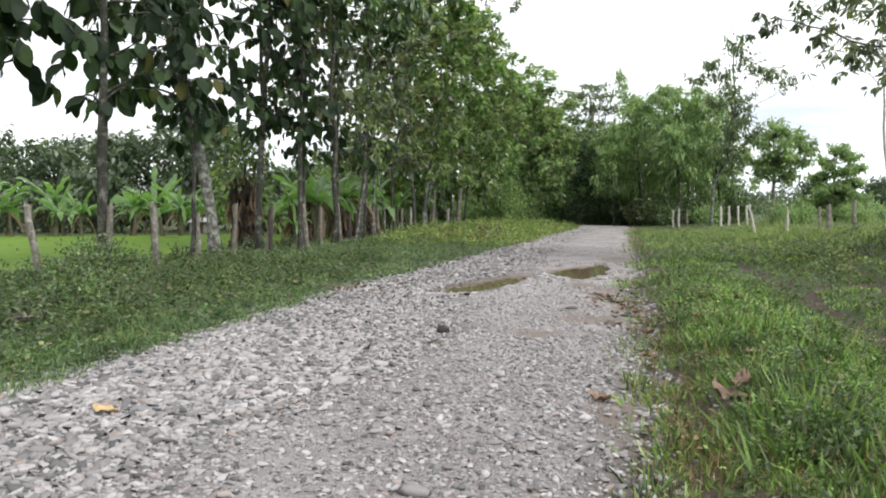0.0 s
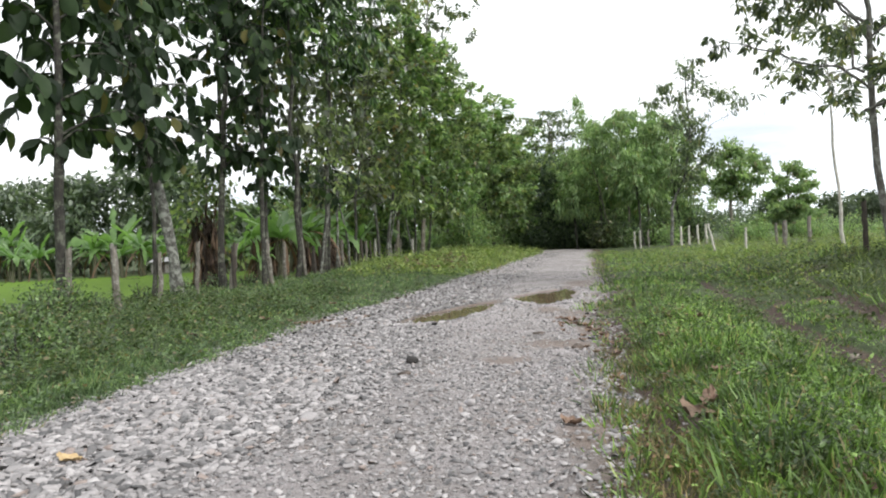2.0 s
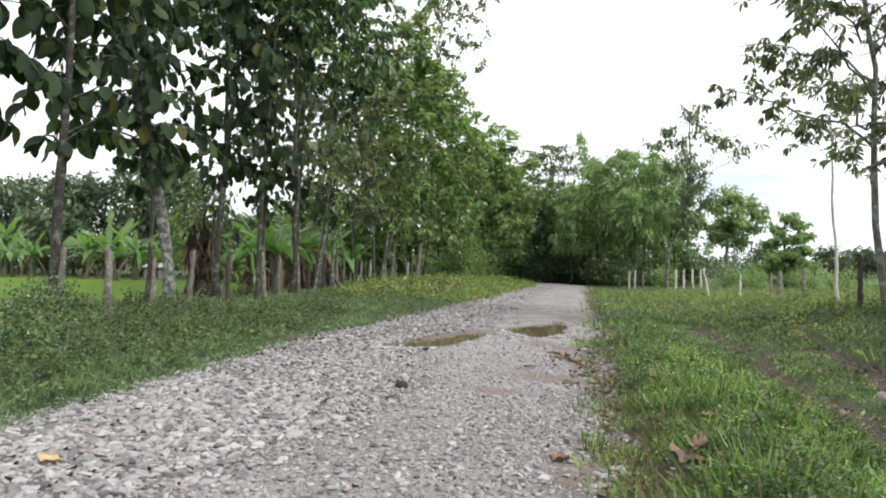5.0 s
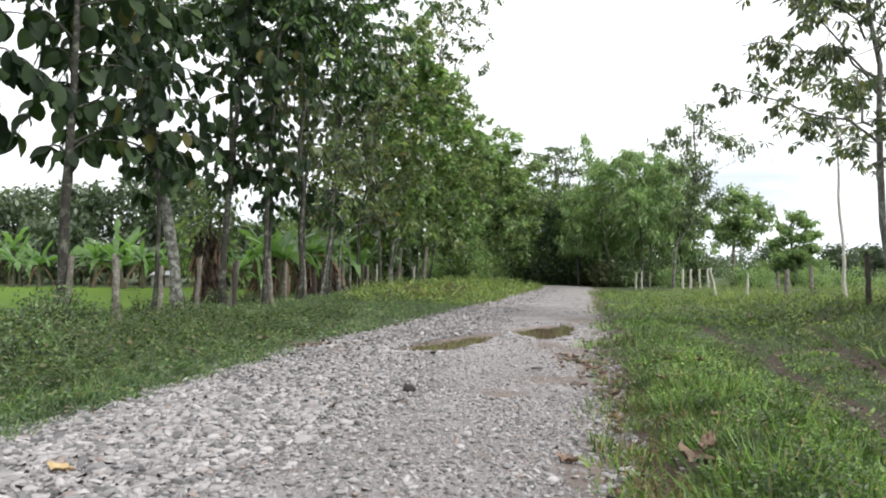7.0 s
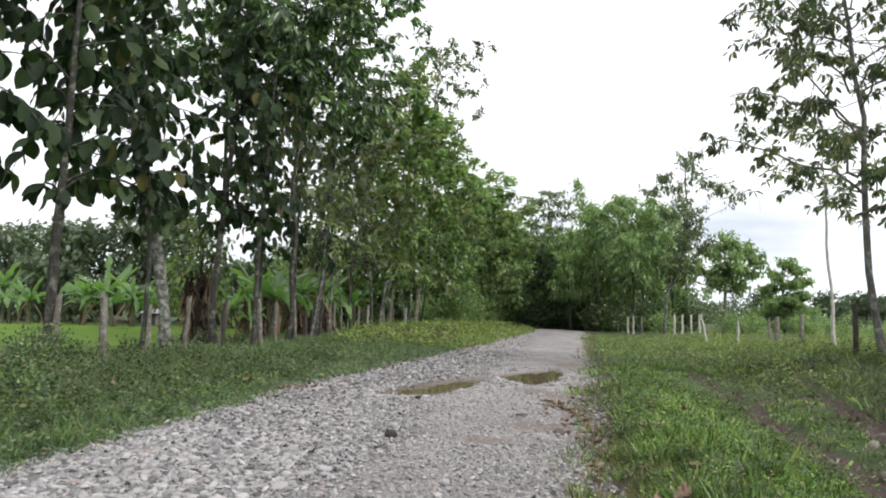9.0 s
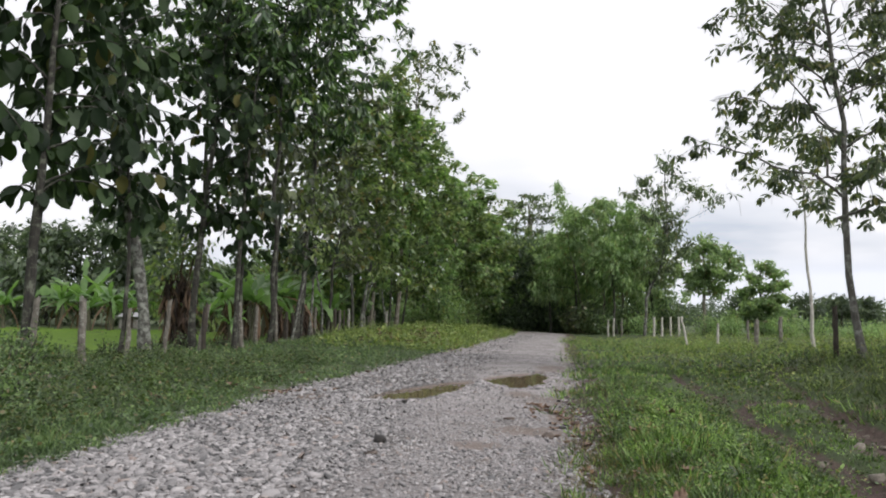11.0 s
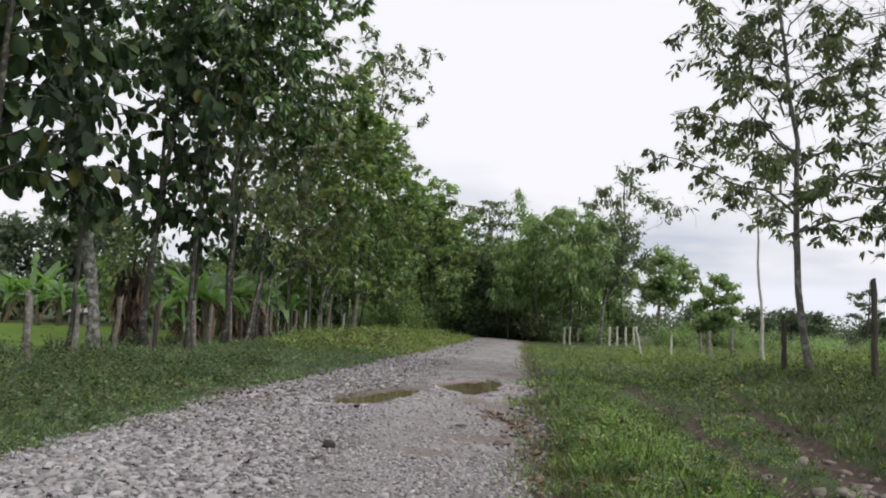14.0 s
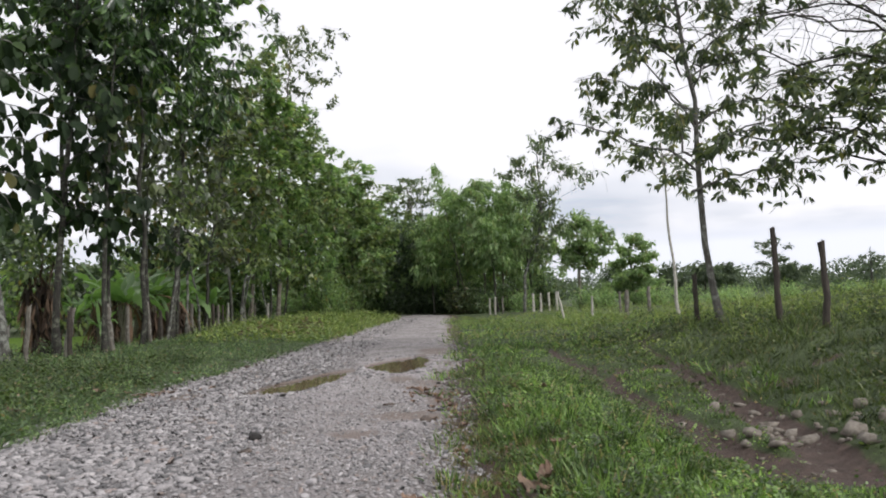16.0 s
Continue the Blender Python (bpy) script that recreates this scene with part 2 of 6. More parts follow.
def make_road_material():
    m, nt, n, l, p = material("gravel_road")
    tc = n.new("ShaderNodeTexCoord")
    vor = n.new("ShaderNodeTexVoronoi")
    vor.inputs["Scale"].default_value = 26
    l.new(tc.outputs["Object"], vor.inputs["Vector"])
    peb = n.new("ShaderNodeTexVoronoi")
    peb.inputs["Scale"].default_value = 70
    l.new(tc.outputs["Object"], peb.inputs["Vector"])
    sepc = n.new("ShaderNodeSeparateColor")
    l.new(vor.outputs["Color"], sepc.inputs[0])
    stone = ramp(nt, sepc.outputs[0], (0.0, (0.20, 0.186, 0.175)), (0.5, (0.31, 0.294, 0.28)), (1.0, (0.43, 0.412, 0.395)))
    gap = ramp(nt, vor.outputs["Distance"], (0.35, (1, 1, 1)), (0.75, (0.5, 0.46, 0.43)))
    stone = blend(nt, 1.0, stone, gap, "MULTIPLY")
    dust = ramp(nt, noise_node(nt, 30, 6, 0.7), (0.3, (0.265, 0.243, 0.240)), (0.7, (0.425, 0.396, 0.396)))
    where = ramp(nt, noise_node(nt, 0.9, 5), (0.42, (0.25, 0.25, 0.25)), (0.6, (0.9, 0.9, 0.9)))
    col = blend(nt, where, stone, dust)
    worn = n.new("ShaderNodeAttribute")
    worn.attribute_name = "worn"
    sepw = n.new("ShaderNodeSeparateColor")
    l.new(worn.outputs["Color"], sepw.inputs[0])
    bed = ramp(nt, noise_node(nt, 40, 5, 0.7), (0.3, (0.050, 0.046, 0.042)), (0.7, (0.155, 0.145, 0.136)))
    col = blend(nt, sepw.outputs[0], bed, col)
    col = blend(nt, 1.0, col, ramp(nt, noise_node(nt, 0.55, 6, 0.65), (0.35, (0.80, 0.79, 0.785)), (0.65, (1.12, 1.12, 1.13))), "MULTIPLY")
    mud = ramp(nt, noise_node(nt, 1.3, 6, 0.65), (0.56, (0, 0, 0)), (0.70, (0.75, 0.75, 0.75)))
    col = blend(nt, mud, col, (0.17, 0.135, 0.11))
    at = n.new("ShaderNodeAttribute")
    at.attribute_name = "soil"
    sep = n.new("ShaderNodeSeparateColor")
    l.new(at.outputs["Color"], sep.inputs[0])
    col = blend(nt, sep.outputs[0], col, (0.165, 0.125, 0.10))
    l.new(col, p.inputs["Base Color"])
    p.inputs["Roughness"].default_value = 0.85
    h = n.new("ShaderNodeMath")
    h.operation = "ADD"
    l.new(vor.outputs["Distance"], h.inputs[0])
    l.new(peb.outputs["Distance"], h.inputs[1])
    inv = n.new("ShaderNodeMath")
    inv.operation = "MULTIPLY"
    inv.inputs[1].default_value = -1
    l.new(h.outputs[0], inv.inputs[0])
    l.new(bump(nt, inv.outputs[0], 0.8, 0.02), p.inputs["Normal"])
    return m


def make_stone_material(per_object):
    m, nt, n, l, p = material("road_stone" if per_object else "road_stones")
    if per_object:
        own = n.new("ShaderNodeObjectInfo").outputs["Random"]
    else:
        own = n.new("ShaderNodeNewGeometry").outputs["Random Per Island"]
    col = ramp(nt, own, (0.0, (0.060, 0.060, 0.062)), (0.2, (0.160, 0.157, 0.158)), (0.5, (0.262, 0.252, 0.252)), (0.82, (0.332, 0.319, 0.320)), (0.95, (0.42, 0.405, 0.405)), (0.98, (0.25, 0.207, 0.186)))
    grain = ramp(nt, noise_node(nt, 45, 6, 0.7), (0.3, (0.75, 0.74, 0.73)), (0.7, (1.15, 1.14, 1.12)))
    l.new(blend(nt, 1.0, col, grain, "MULTIPLY"), p.inputs["Base Color"])
    p.inputs["Roughness"].default_value = 0.75
    return m


def plain(name, a, b, scale=20, rough=0.8):
    m, nt, _, l, p = material(name)
    f = noise_node(nt, scale, 6, 0.65)
    l.new(ramp(nt, f, (0.3, a), (0.7, b)), p.inputs["Base Color"])
    p.inputs["Roughness"].default_value = rough
    l.new(bump(nt, f, 0.4, 0.01), p.inputs["Normal"])
    return m


MAT["ground"], MAT["road"] = make_ground_material(), make_road_material()
MAT["stone"], MAT["stones"] = make_stone_material(True), make_stone_material(False)
MAT["yellow_leaf"] = plain("yellow_leaf", (0.34, 0.23, 0.11), (0.50, 0.38, 0.20), 30, 0.6)
MAT["brown_leaf"] = plain("brown_leaf", (0.085, 0.054, 0.037), (0.26, 0.17, 0.115), 25, 0.7)
MAT["soil_clod"] = plain("soil_clod", (0.045, 0.034, 0.027), (0.135, 0.105, 0.085), 30, 0.9)
MAT["tan_leaf"] = plain("tan_leaf", (0.045, 0.031, 0.021), (0.20, 0.135, 0.088), 14, 0.7)
MAT["charred"] = plain("charred_wood", (0.007, 0.0065, 0.006), (0.028, 0.025, 0.022), 30, 0.85)
MAT["hut_wall"] = plain("limewashed_wall", (0.13, 0.12, 0.105), (0.3, 0.29, 0.27), 3, 0.9)
MAT["hut_roof"] = plain("zinc_roof", (0.25, 0.25, 0.26), (0.42, 0.42, 0.43), 5, 0.5)
m, nt, n, l, p = material("puddle_water")
l.new(ramp(nt, noise_node(nt, 2.0, 3), (0.3, (0.125, 0.092, 0.055)), (0.7, (0.175, 0.132, 0.085))), p.inputs["Base Color"])
p.inputs["Roughness"].default_value, p.inputs["IOR"].default_value = 0.04, 1.33
l.new(bump(nt, noise_node(nt, 6.0, 2), 0.03, 0.02), p.inputs["Normal"])
MAT["water"] = m
MAT["field"] = plain("field_grass", (0.085, 0.16, 0.022), (0.145, 0.225, 0.040), 4, 1.0)
MAT["field"].node_tree.nodes["Principled BSDF"].inputs["Specular IOR Level"].default_value = 0.1


# ---------------------------------------------------------------- mesh helpers
def fast_mesh(name, verts, faces, mat, smooth=False):
    """A mesh from an (n, 3) array and an (m, k) array of corner numbers."""
    verts, faces = np.asarray(verts, dtype=np.float32), np.asarray(faces, dtype=np.int32)
    me = bpy.data.meshes.new(name)
    me.vertices.add(len(verts))
    me.vertices.foreach_set("co", verts.ravel())
    k = faces.shape[1]
    me.loops.add(faces.size)
    me.loops.foreach_set("vertex_index", faces.ravel())
    me.polygons.add(len(faces))
    me.polygons.foreach_set("loop_start", np.arange(len(faces), dtype=np.int32) * k)
    me.update(calc_edges=True)
    me.validate()
    if smooth:
        me.polygons.foreach_set("use_smooth", np.ones(len(me.polygons), dtype=bool))
    me.materials.append(mat)
    return me


def join_arrays(pieces):
    """Several (verts, faces) with equal corner counts as one."""
    vs, fs, k = [], [], 0
    for v, f in pieces:
        vs.append(v)
        fs.append(f + k)
        k += len(v)
    return np.concatenate(vs), np.concatenate(fs)


def part(name, data, mat, parent, label="", smooth=False):
    """One mesh object under a thing or a part; data is (verts, faces) or a bmesh."""
    if isinstance(data, tuple):
        me = fast_mesh(name, *data, mat, smooth)
    else:
        me = bpy.data.meshes.new(name)
        data.to_mesh(me)
        data.free()
        me.materials.append(mat)
        if smooth:
            me.polygons.foreach_set("use_smooth", np.ones(len(me.polygons), dtype=bool))
    ob = new(name, me)
    ob.parent = parent
    return tagged(ob, label)


def tube(points, radii, sides=7, rng=None, rough=0.0):
    """A tapered tube along a line of points, closed at both ends by its narrowing."""
    P = np.asarray(points, float)
    R = np.asarray(radii, float)
    tan = np.gradient(P, axis=0)
    tan /= np.linalg.norm(tan, axis=1)[:, None] + 1e-9
    ref = np.array([1.0, 0.0, 0.0]) if abs(tan[0][0]) < 0.8 else np.array([0.0, 1.0, 0.0])
    u = np.cross(tan, ref)
    u /= np.linalg.norm(u, axis=1)[:, None] + 1e-9
    w = np.cross(tan, u)
    a = np.linspace(0, 2 * np.pi, sides, endpoint=False)
    r = R[:, None] * np.ones((1, sides))
    if rng is not None and rough:
        r = r * (1 + rough * rng.standard_normal(r.shape))
    V = P[:, None, :] + r[..., None] * (np.cos(a)[None, :, None] * u[:, None, :] + np.sin(a)[None, :, None] * w[:, None, :])
    V = V.reshape(-1, 3)
    n = len(P)
    i = np.arange(n - 1)[:, None] * sides
    j = np.arange(sides)[None, :]
    j2 = (j + 1) % sides
    F = np.stack([i + j, i + j2, i + sides + j2, i + sides + j], -1).reshape(-1, 4)
    caps = np.array([[k, k + 1, sides - 2 - k, sides - 1 - k] for k in range((sides - 2) // 2)][:2], dtype=int)
    if sides >= 4:
        top = (n - 1) * sides
        F = np.concatenate([F, caps[:, ::-1], caps + top])
    return V, F


# leaf outlines: base at the origin, tip at y = 1, folded along the midrib
LEAF = {
    "ovate": (np.array([[0, 0, 0], [0.30, 0.28, 0.07], [0.27, 0.68, 0.05], [0, 1, -0.10], [-0.27, 0.68, 0.05], [-0.30, 0.28, 0.07]]),
              np.array([[0, 1, 2, 3], [0, 3, 4, 5]])),
    "lance": (np.array([[0, 0, 0], [0.12, 0.35, 0.03], [0.09, 0.7, 0.0], [0, 1, -0.12], [-0.09, 0.7, 0.0], [-0.12, 0.35, 0.03]]),
              np.array([[0, 1, 2, 3], [0, 3, 4, 5]])),
    "oval": (np.array([[0, 0, 0], [0.17, 0.32, 0.05], [0.15, 0.7, 0.02], [0, 1, -0.12], [-0.15, 0.7, 0.02], [-0.17, 0.32, 0.05]]),
             np.array([[0, 1, 2, 3], [0, 3, 4, 5]])),
    "diamond": (np.array([[0, 0, 0], [0.27, 0.45, 0.08], [0, 1, -0.06], [-0.27, 0.45, 0.08]]), np.array([[0, 1, 2, 3]])),
    "spike": (np.array([[-0.45, 0, 0], [0.45, 0, 0], [0.16, 1, 0.22], [-0.16, 1, 0.22]]), np.array([[0, 1, 2, 3]])),
    "blade": (np.array([[-0.5, 0, 0], [0.5, 0, 0], [0.36, 0.55, 0.06], [-0.36, 0.55, 0.06], [0.06, 1, 0.30], [-0.06, 1, 0.30]]),
              np.array([[0, 1, 2, 3], [3, 2, 4, 5]])),
}


def scatter_leaves(shape, pos, heading, size, width=1.0, roll=None, rng=None):
    """Leaves at pos, each pointing along its heading."""
    tv, tf = LEAF[shape]
    n = len(pos)
    y = heading / (np.linalg.norm(heading, axis=1)[:, None] + 1e-9)
    up = rng.standard_normal((n, 3)) * (0.6 if roll is None else roll) + np.array([0, 0, 1.0])
    x = np.cross(y, up)
    x /= np.linalg.norm(x, axis=1)[:, None] + 1e-9
    z = np.cross(x, y)
    s = np.asarray(size)[:, None, None]
    wd = width if np.isscalar(width) else np.asarray(width)[:, None, None]
    V = pos[:, None, :] + s * (wd * tv[None, :, 0, None] * x[:, None, :] + tv[None, :, 1, None] * y[:, None, :] + tv[None, :, 2, None] * z[:, None, :])
    F = (np.arange(n) * len(tv))[:, None, None] + tf[None]
    return V.reshape(-1, 3), F.reshape(-1, 4)


def smooth_step(a, b, x):
    t = np.clip((x - a) / (b - a), 0, 1)
    return t * t * (3 - 2 * t)


def wavy(x, y, seed=0.0):
    """Cheap smooth unevenness, about -1 to 1."""
    return (np.sin(0.83 * x + 1.7 * seed + 1.3 * np.sin(0.51 * y)) + np.sin(0.67 * y + 2.1 * seed + 1.1 * np.sin(0.73 * x + seed))
            + 0.6 * np.sin(2.3 * x + 1.9 * y + seed) + 0.5 * np.sin(3.1 * y - 2.7 * x + 3 * seed)) / 3.1


# ---------------------------------------------------------------- the lie of the land
def road_left(y):
    return np.interp(y, (-60, 5, 14, 20, 32, 54, 60, 66, 72, 80, 110), (-4.2, -4.25, -4.25, -3.75, -3.2, -2.1, -2.1, -3.5, -7, -14, -40)) + 0.16 * wavy(y * 2.2, y, 1.0) + 0.10 * wavy(y * 7.1, y * 5, 2.0)


def road_right(y):
    return np.interp(y, (-60, 3.6, 8, 14, 20, 32, 54, 60, 66, 72, 80, 110), (0.1, 0.2, 0.36, 0.5, 0.8, 1.05, 1.9, 1.9, 0.6, -2.8, -9.5, -35)) + 0.13 * wavy(y * 2.6, y, 4.0) + 0.11 * wavy(y * 7.7, y * 5, 3.0)


PUDDLES = [((-1.90, 13.5), 1.85, 0.44, 75), ((-0.42, 16.4), 1.8, 0.55, 84)]


def puddle_depth(x, y):
    d = np.zeros_like(x * 1.0)
    for (cx, cy), a, b, turn in PUDDLES:
        c, s = math.cos(radians(turn)), math.sin(radians(turn))
        u, v = ((x - cx) * c + (y - cy) * s) / a, (-(x - cx) * s + (y - cy) * c) / b
        r = np.sqrt(u * u + v * v) + 0.16 * np.sin(3 * np.arctan2(v, u) + cx) + 0.08 * np.sin(7 * np.arctan2(v, u)) + 0.14 * wavy(x * 6, y * 6, cx)
        d = np.maximum(d, 0.075 * (1 - smooth_step(0.72, 1.28, r)))
    return d


def rut_mask(x, y):
    """Two wheel ruts of a side track that leaves to the right."""
    a = np.interp(y, (0, 4, 5.3, 6.1, 7.0, 9.4, 13.5, 18.3, 24), (3.4, 2.85, 2.7, 2.55, 2.45, 2.62, 2.76, 3.0, 3.3)) + 0.08 * wavy(y * 3, y, 2)
    b = np.interp(y, (0, 4, 5.2, 5.8, 7.1, 8.9, 10.6, 13.3, 18, 26), (3.4, 3.1, 3.0, 3.05, 3.4, 3.6, 3.85, 4.25, 4.9, 6.0)) + 0.08 * wavy(y * 3, y, 7)
    wa = np.interp(y, (0, 6, 8, 9.5, 15, 20), (0.30, 0.30, 0.28, 0.21, 0.20, 0.12))
    wb = np.interp(y, (0, 6, 9, 11, 14, 20), (0.34, 0.30, 0.27, 0.22, 0.13, 0.05))
    m = np.maximum(1 - smooth_step(0.5, 1.3, np.abs(x - a) / wa), 1 - smooth_step(0.5, 1.3, np.abs(x - b) / wb))
    return m * (1 - smooth_step(17, 22, y)) * smooth_step(4.7, 6.0, y + 0.25 * wavy(x * 3, y * 2, 4))


def land(x, y):
    """Height of the ground."""
    x, y = np.asarray(x, float), np.asarray(y, float)
    L, R = road_left(y), road_right(y)
    z = 0.02 * wavy(x * 1.6, y * 1.6, 3) + 0.012 * wavy(x * 5, y * 5, 5)
    # left verge: a low bank beside the road further on
    z = z + 0.05 * smooth_step(0.1, 1.2, L - x) + 0.07 * wavy(x * 1.7, y * 1.3, 31) * smooth_step(0.4, 1.6, L - x) + 0.34 * smooth_step(22, 36, y) * smooth_step(0.3, 2.5, L - x) * (1 - smooth_step(4.5, 8, L - x))
    # right side: rises behind the ruts, lower further on
    near = 1 - 0.72 * smooth_step(18, 34, y)
    z = z + 0.5 * smooth_step(3.4, 7.5, x) * near + np.clip(0.12 * (x - 8), 0, 0.5) * (1 - smooth_step(22, 40, y))
    z = z + 0.05 * smooth_step(0.1, 0.7, x - R) * (1 - smooth_step(30, 50, y))
    z = z + 0.08 * np.exp(-((x - 1.25) / 0.5) ** 2) * smooth_step(0.1, 0.6, x - R) * (1 - smooth_step(13, 20, y)) - 0.13 * rut_mask(x, y) + (0.075 - 0.05 * smooth_step(1.5, 2.1, x) * (1 - smooth_step(3.6, 4.4, x))) * wavy(x * 4.2, y * 4.2, 11) * smooth_step(0.2, 0.9, x - R) * (1 - smooth_step(20, 30, y))
    inside = smooth_step(0, 0.25, x - L) * smooth_step(0, 0.25, R - x)
    return z * (1 - inside) - 0.10 * inside


def spaced(*runs):
    out = [runs[0][0]]
    for a, b, n in runs:
        out.extend(np.linspace(a, b, n + 1)[1:])
    return np.array(out)


def grid_mesh(name, X, Y, Z, mat, **masks):
    nx, ny = X.shape[1], X.shape[0]
    V = np.stack([X, Y, Z], -1).reshape(-1, 3)
    i = np.arange(ny - 1)[:, None] * nx + np.arange(nx - 1)[None, :]
    F = np.stack([i, i + 1, i + nx + 1, i + nx], -1).reshape(-1, 4)
    me = fast_mesh(name, V, F, mat, True)
    for key, mask in masks.items():
        at = me.color_attributes.new(key, "FLOAT_COLOR", "POINT")
        c = np.ones((len(V), 4), dtype=np.float32)
        c[:, :3] = mask.reshape(-1, 1)
        at.data.foreach_set("color", c.ravel())
    return me


gx = spaced((-900, -120, 8), (-120, -30, 18), (-30, -12, 24), (-12, 12, 140), (12, 30, 24), (30, 120, 18), (120, 900, 8))
gy = spaced((-300, -30, 6), (-30, 0.4, 19), (0.4, 30, 160), (30, 80, 80), (80, 200, 20), (200, 1500, 10))
GX, GY = np.meshgrid(gx, gy)
soil = rut_mask(GX, GY)
edge_r = GX - road_right(GY) - 0.12
edge_l = road_left(GY) - GX
soil = np.maximum(soil, 0.85 * (1 - smooth_step(0.05, 0.75, np.abs(edge_r) + 0.2 * wavy(GX * 3, GY * 3, 4))))
soil = np.maximum(soil, 0.75 * (1 - smooth_step(0.0, 0.35, np.abs(edge_l))))
soil = np.maximum(soil, 0.7 * smooth_step(0.45, 0.75, wavy(GX * 1.1, GY * 1.1, 21)) * (GX > 0) * (GY < 30))
soil = np.maximum(soil, 0.8 * smooth_step(0.35, 0.9, -wavy(GX * 2.1, GY * 2.1, 6) - 0.6 * wavy(GX * 6, GY * 6, 8)) * (edge_r > 0) * (GX < 3.5) * (GY < 22))
soil = np.maximum(soil, ((edge_r < 0) & (edge_l < 0)) * 1.0)
ground = tagged(new("ground", grid_mesh("ground", GX, GY, land(GX, GY), MAT["ground"], soil=soil)), "uneven green meadow ground with bare earth ruts", "ground", kind="structure")

ry = spaced((-40, 2, 20), (2, 24, 300), (24, 60, 120), (60, 100, 60))
ru = np.linspace(0, 1, 72)
RY, RU = np.meshgrid(ry, ru, indexing="ij")
RX = road_left(RY) - 0.05 + RU * (road_right(RY) - road_left(RY) + 0.1)


def road_height(x, y, u=0.5):
    return (0.015 * wavy(x * 2, y * 1.3, 9) + 0.008 * wavy(x * 7, y * 7, 2) + 0.035 * (4 * u * (1 - u)) - puddle_depth(x, y)
            - 0.03 * (smooth_step(0.90, 1.0, u) + smooth_step(0.10, 0.0, u)) + 0.02)


def road_u(x, y):
    return np.clip((x - road_left(y)) / (road_right(y) - road_left(y)), 0, 1)


def bare_spots(x, y):
    """Brown earth showing through the gravel, mostly along the road's right edge."""
    d = np.zeros_like(x * 1.0)
    for cx, cy, a, b in ((-0.10, 9.0, 0.5, 0.45), (0.1, 12.6, 0.35, 0.7), (0.25, 10.4, 0.25, 0.9), (-0.6, 7.9, 0.3, 0.3), (-3.5, 12.0, 0.35, 0.6), (-2.6, 9.3, 0.3, 0.35), (0.1, 5.0, 0.25, 0.6), (-0.3, 13.2, 0.3, 0.7), (0.3, 20, 0.5, 2.0)):
        d = np.maximum(d, 1 - smooth_step(0.4, 1.2, np.sqrt(((x - cx) / a) ** 2 + ((y - cy) / b) ** 2) + 0.3 * wavy(x * 5, y * 5, 8)))
    return d


wet = smooth_step(0.004, 0.03, puddle_depth(RX, RY))
road = tagged(new("road", grid_mesh("road", RX, RY, road_height(RX, RY, RU), MAT["road"], soil=np.maximum(np.maximum(wet * 0.8, 0.75 * bare_spots(RX, RY)), 0.6 * smooth_step(0.90, 1.0, RU + 0.03 * wavy(RX * 6, RY * 6, 3)) + 0.65 * smooth_step(0.10, 0.0, RU + 0.04 * wavy(RX * 5, RY * 5, 6))),
                                     worn=np.clip(smooth_step(0.36, 0.66, RU + 0.1 * wavy(RX * 2, RY * 1.2, 5)) * (0.75 + 0.25 * smooth_step(6, 11, RY)) * (1 - smooth_step(0.9, 1.0, RU)) + smooth_step(14, 30, RY), 0, 1))),
              "pale grey country road of loose gravel and river stones", "road", kind="structure")
for (cx, cy), a, b, turn in PUDDLES:
    ang = np.linspace(0, 2 * np.pi, 48, endpoint=False)
    c, s = math.cos(radians(turn)), math.sin(radians(turn))
    bm = bmesh.new()
    ring = [bm.verts.new((cx + 1.35 * a * math.cos(t) * c - 1.35 * b * math.sin(t) * s, cy + 1.35 * a * math.cos(t) * s + 1.35 * b * math.sin(t) * c, 0.014)) for t in ang]
    bm.faces.new(ring)
    me = bpy.data.meshes.new("puddle")
    bm.to_mesh(me)
    bm.free()
    me.materials.append(MAT["water"])
    tagged(new("puddle", me), "shallow muddy brown puddle lying in the gravel road", "puddle", "puddles in the road", "structure")

# mown field beyond the left fence
fx, fy = np.meshgrid(np.linspace(-90, -12.2, 60), np.linspace(12, 47, 50))
tagged(new("field", grid_mesh("field", fx, fy, land(fx, fy) + 0.03 + 0.02 * wavy(fx, fy, 2), MAT["field"])), "bright green mown field beyond the fence", "field", kind="structure")


# ---------------------------------------------------------------- trees
def bend(p, q, rng, sag=0.0, n=6, wander=0.05):
    """A slightly crooked line from p to q."""
    p, q = np.asarray(p, float), np.asarray(q, float)
    t = np.linspace(0, 1, n)[:, None]
    d = np.linalg.norm(q - p)
    off = np.cumsum(rng.standard_normal((n, 3)) * wander * d / n, axis=0)
    off -= t * off[-1]
    out = p + (q - p) * t + off
    out[:, 2] -= sag * d * (4 * t * (1 - t))[:, 0]
    return out


def along(line, t):
    k = np.clip(t, 0, 1) * (len(line) - 1)
    i = np.minimum(k.astype(int), len(line) - 2)
    return line[i] + (line[i + 1] - line[i]) * (k - i)[:, None]


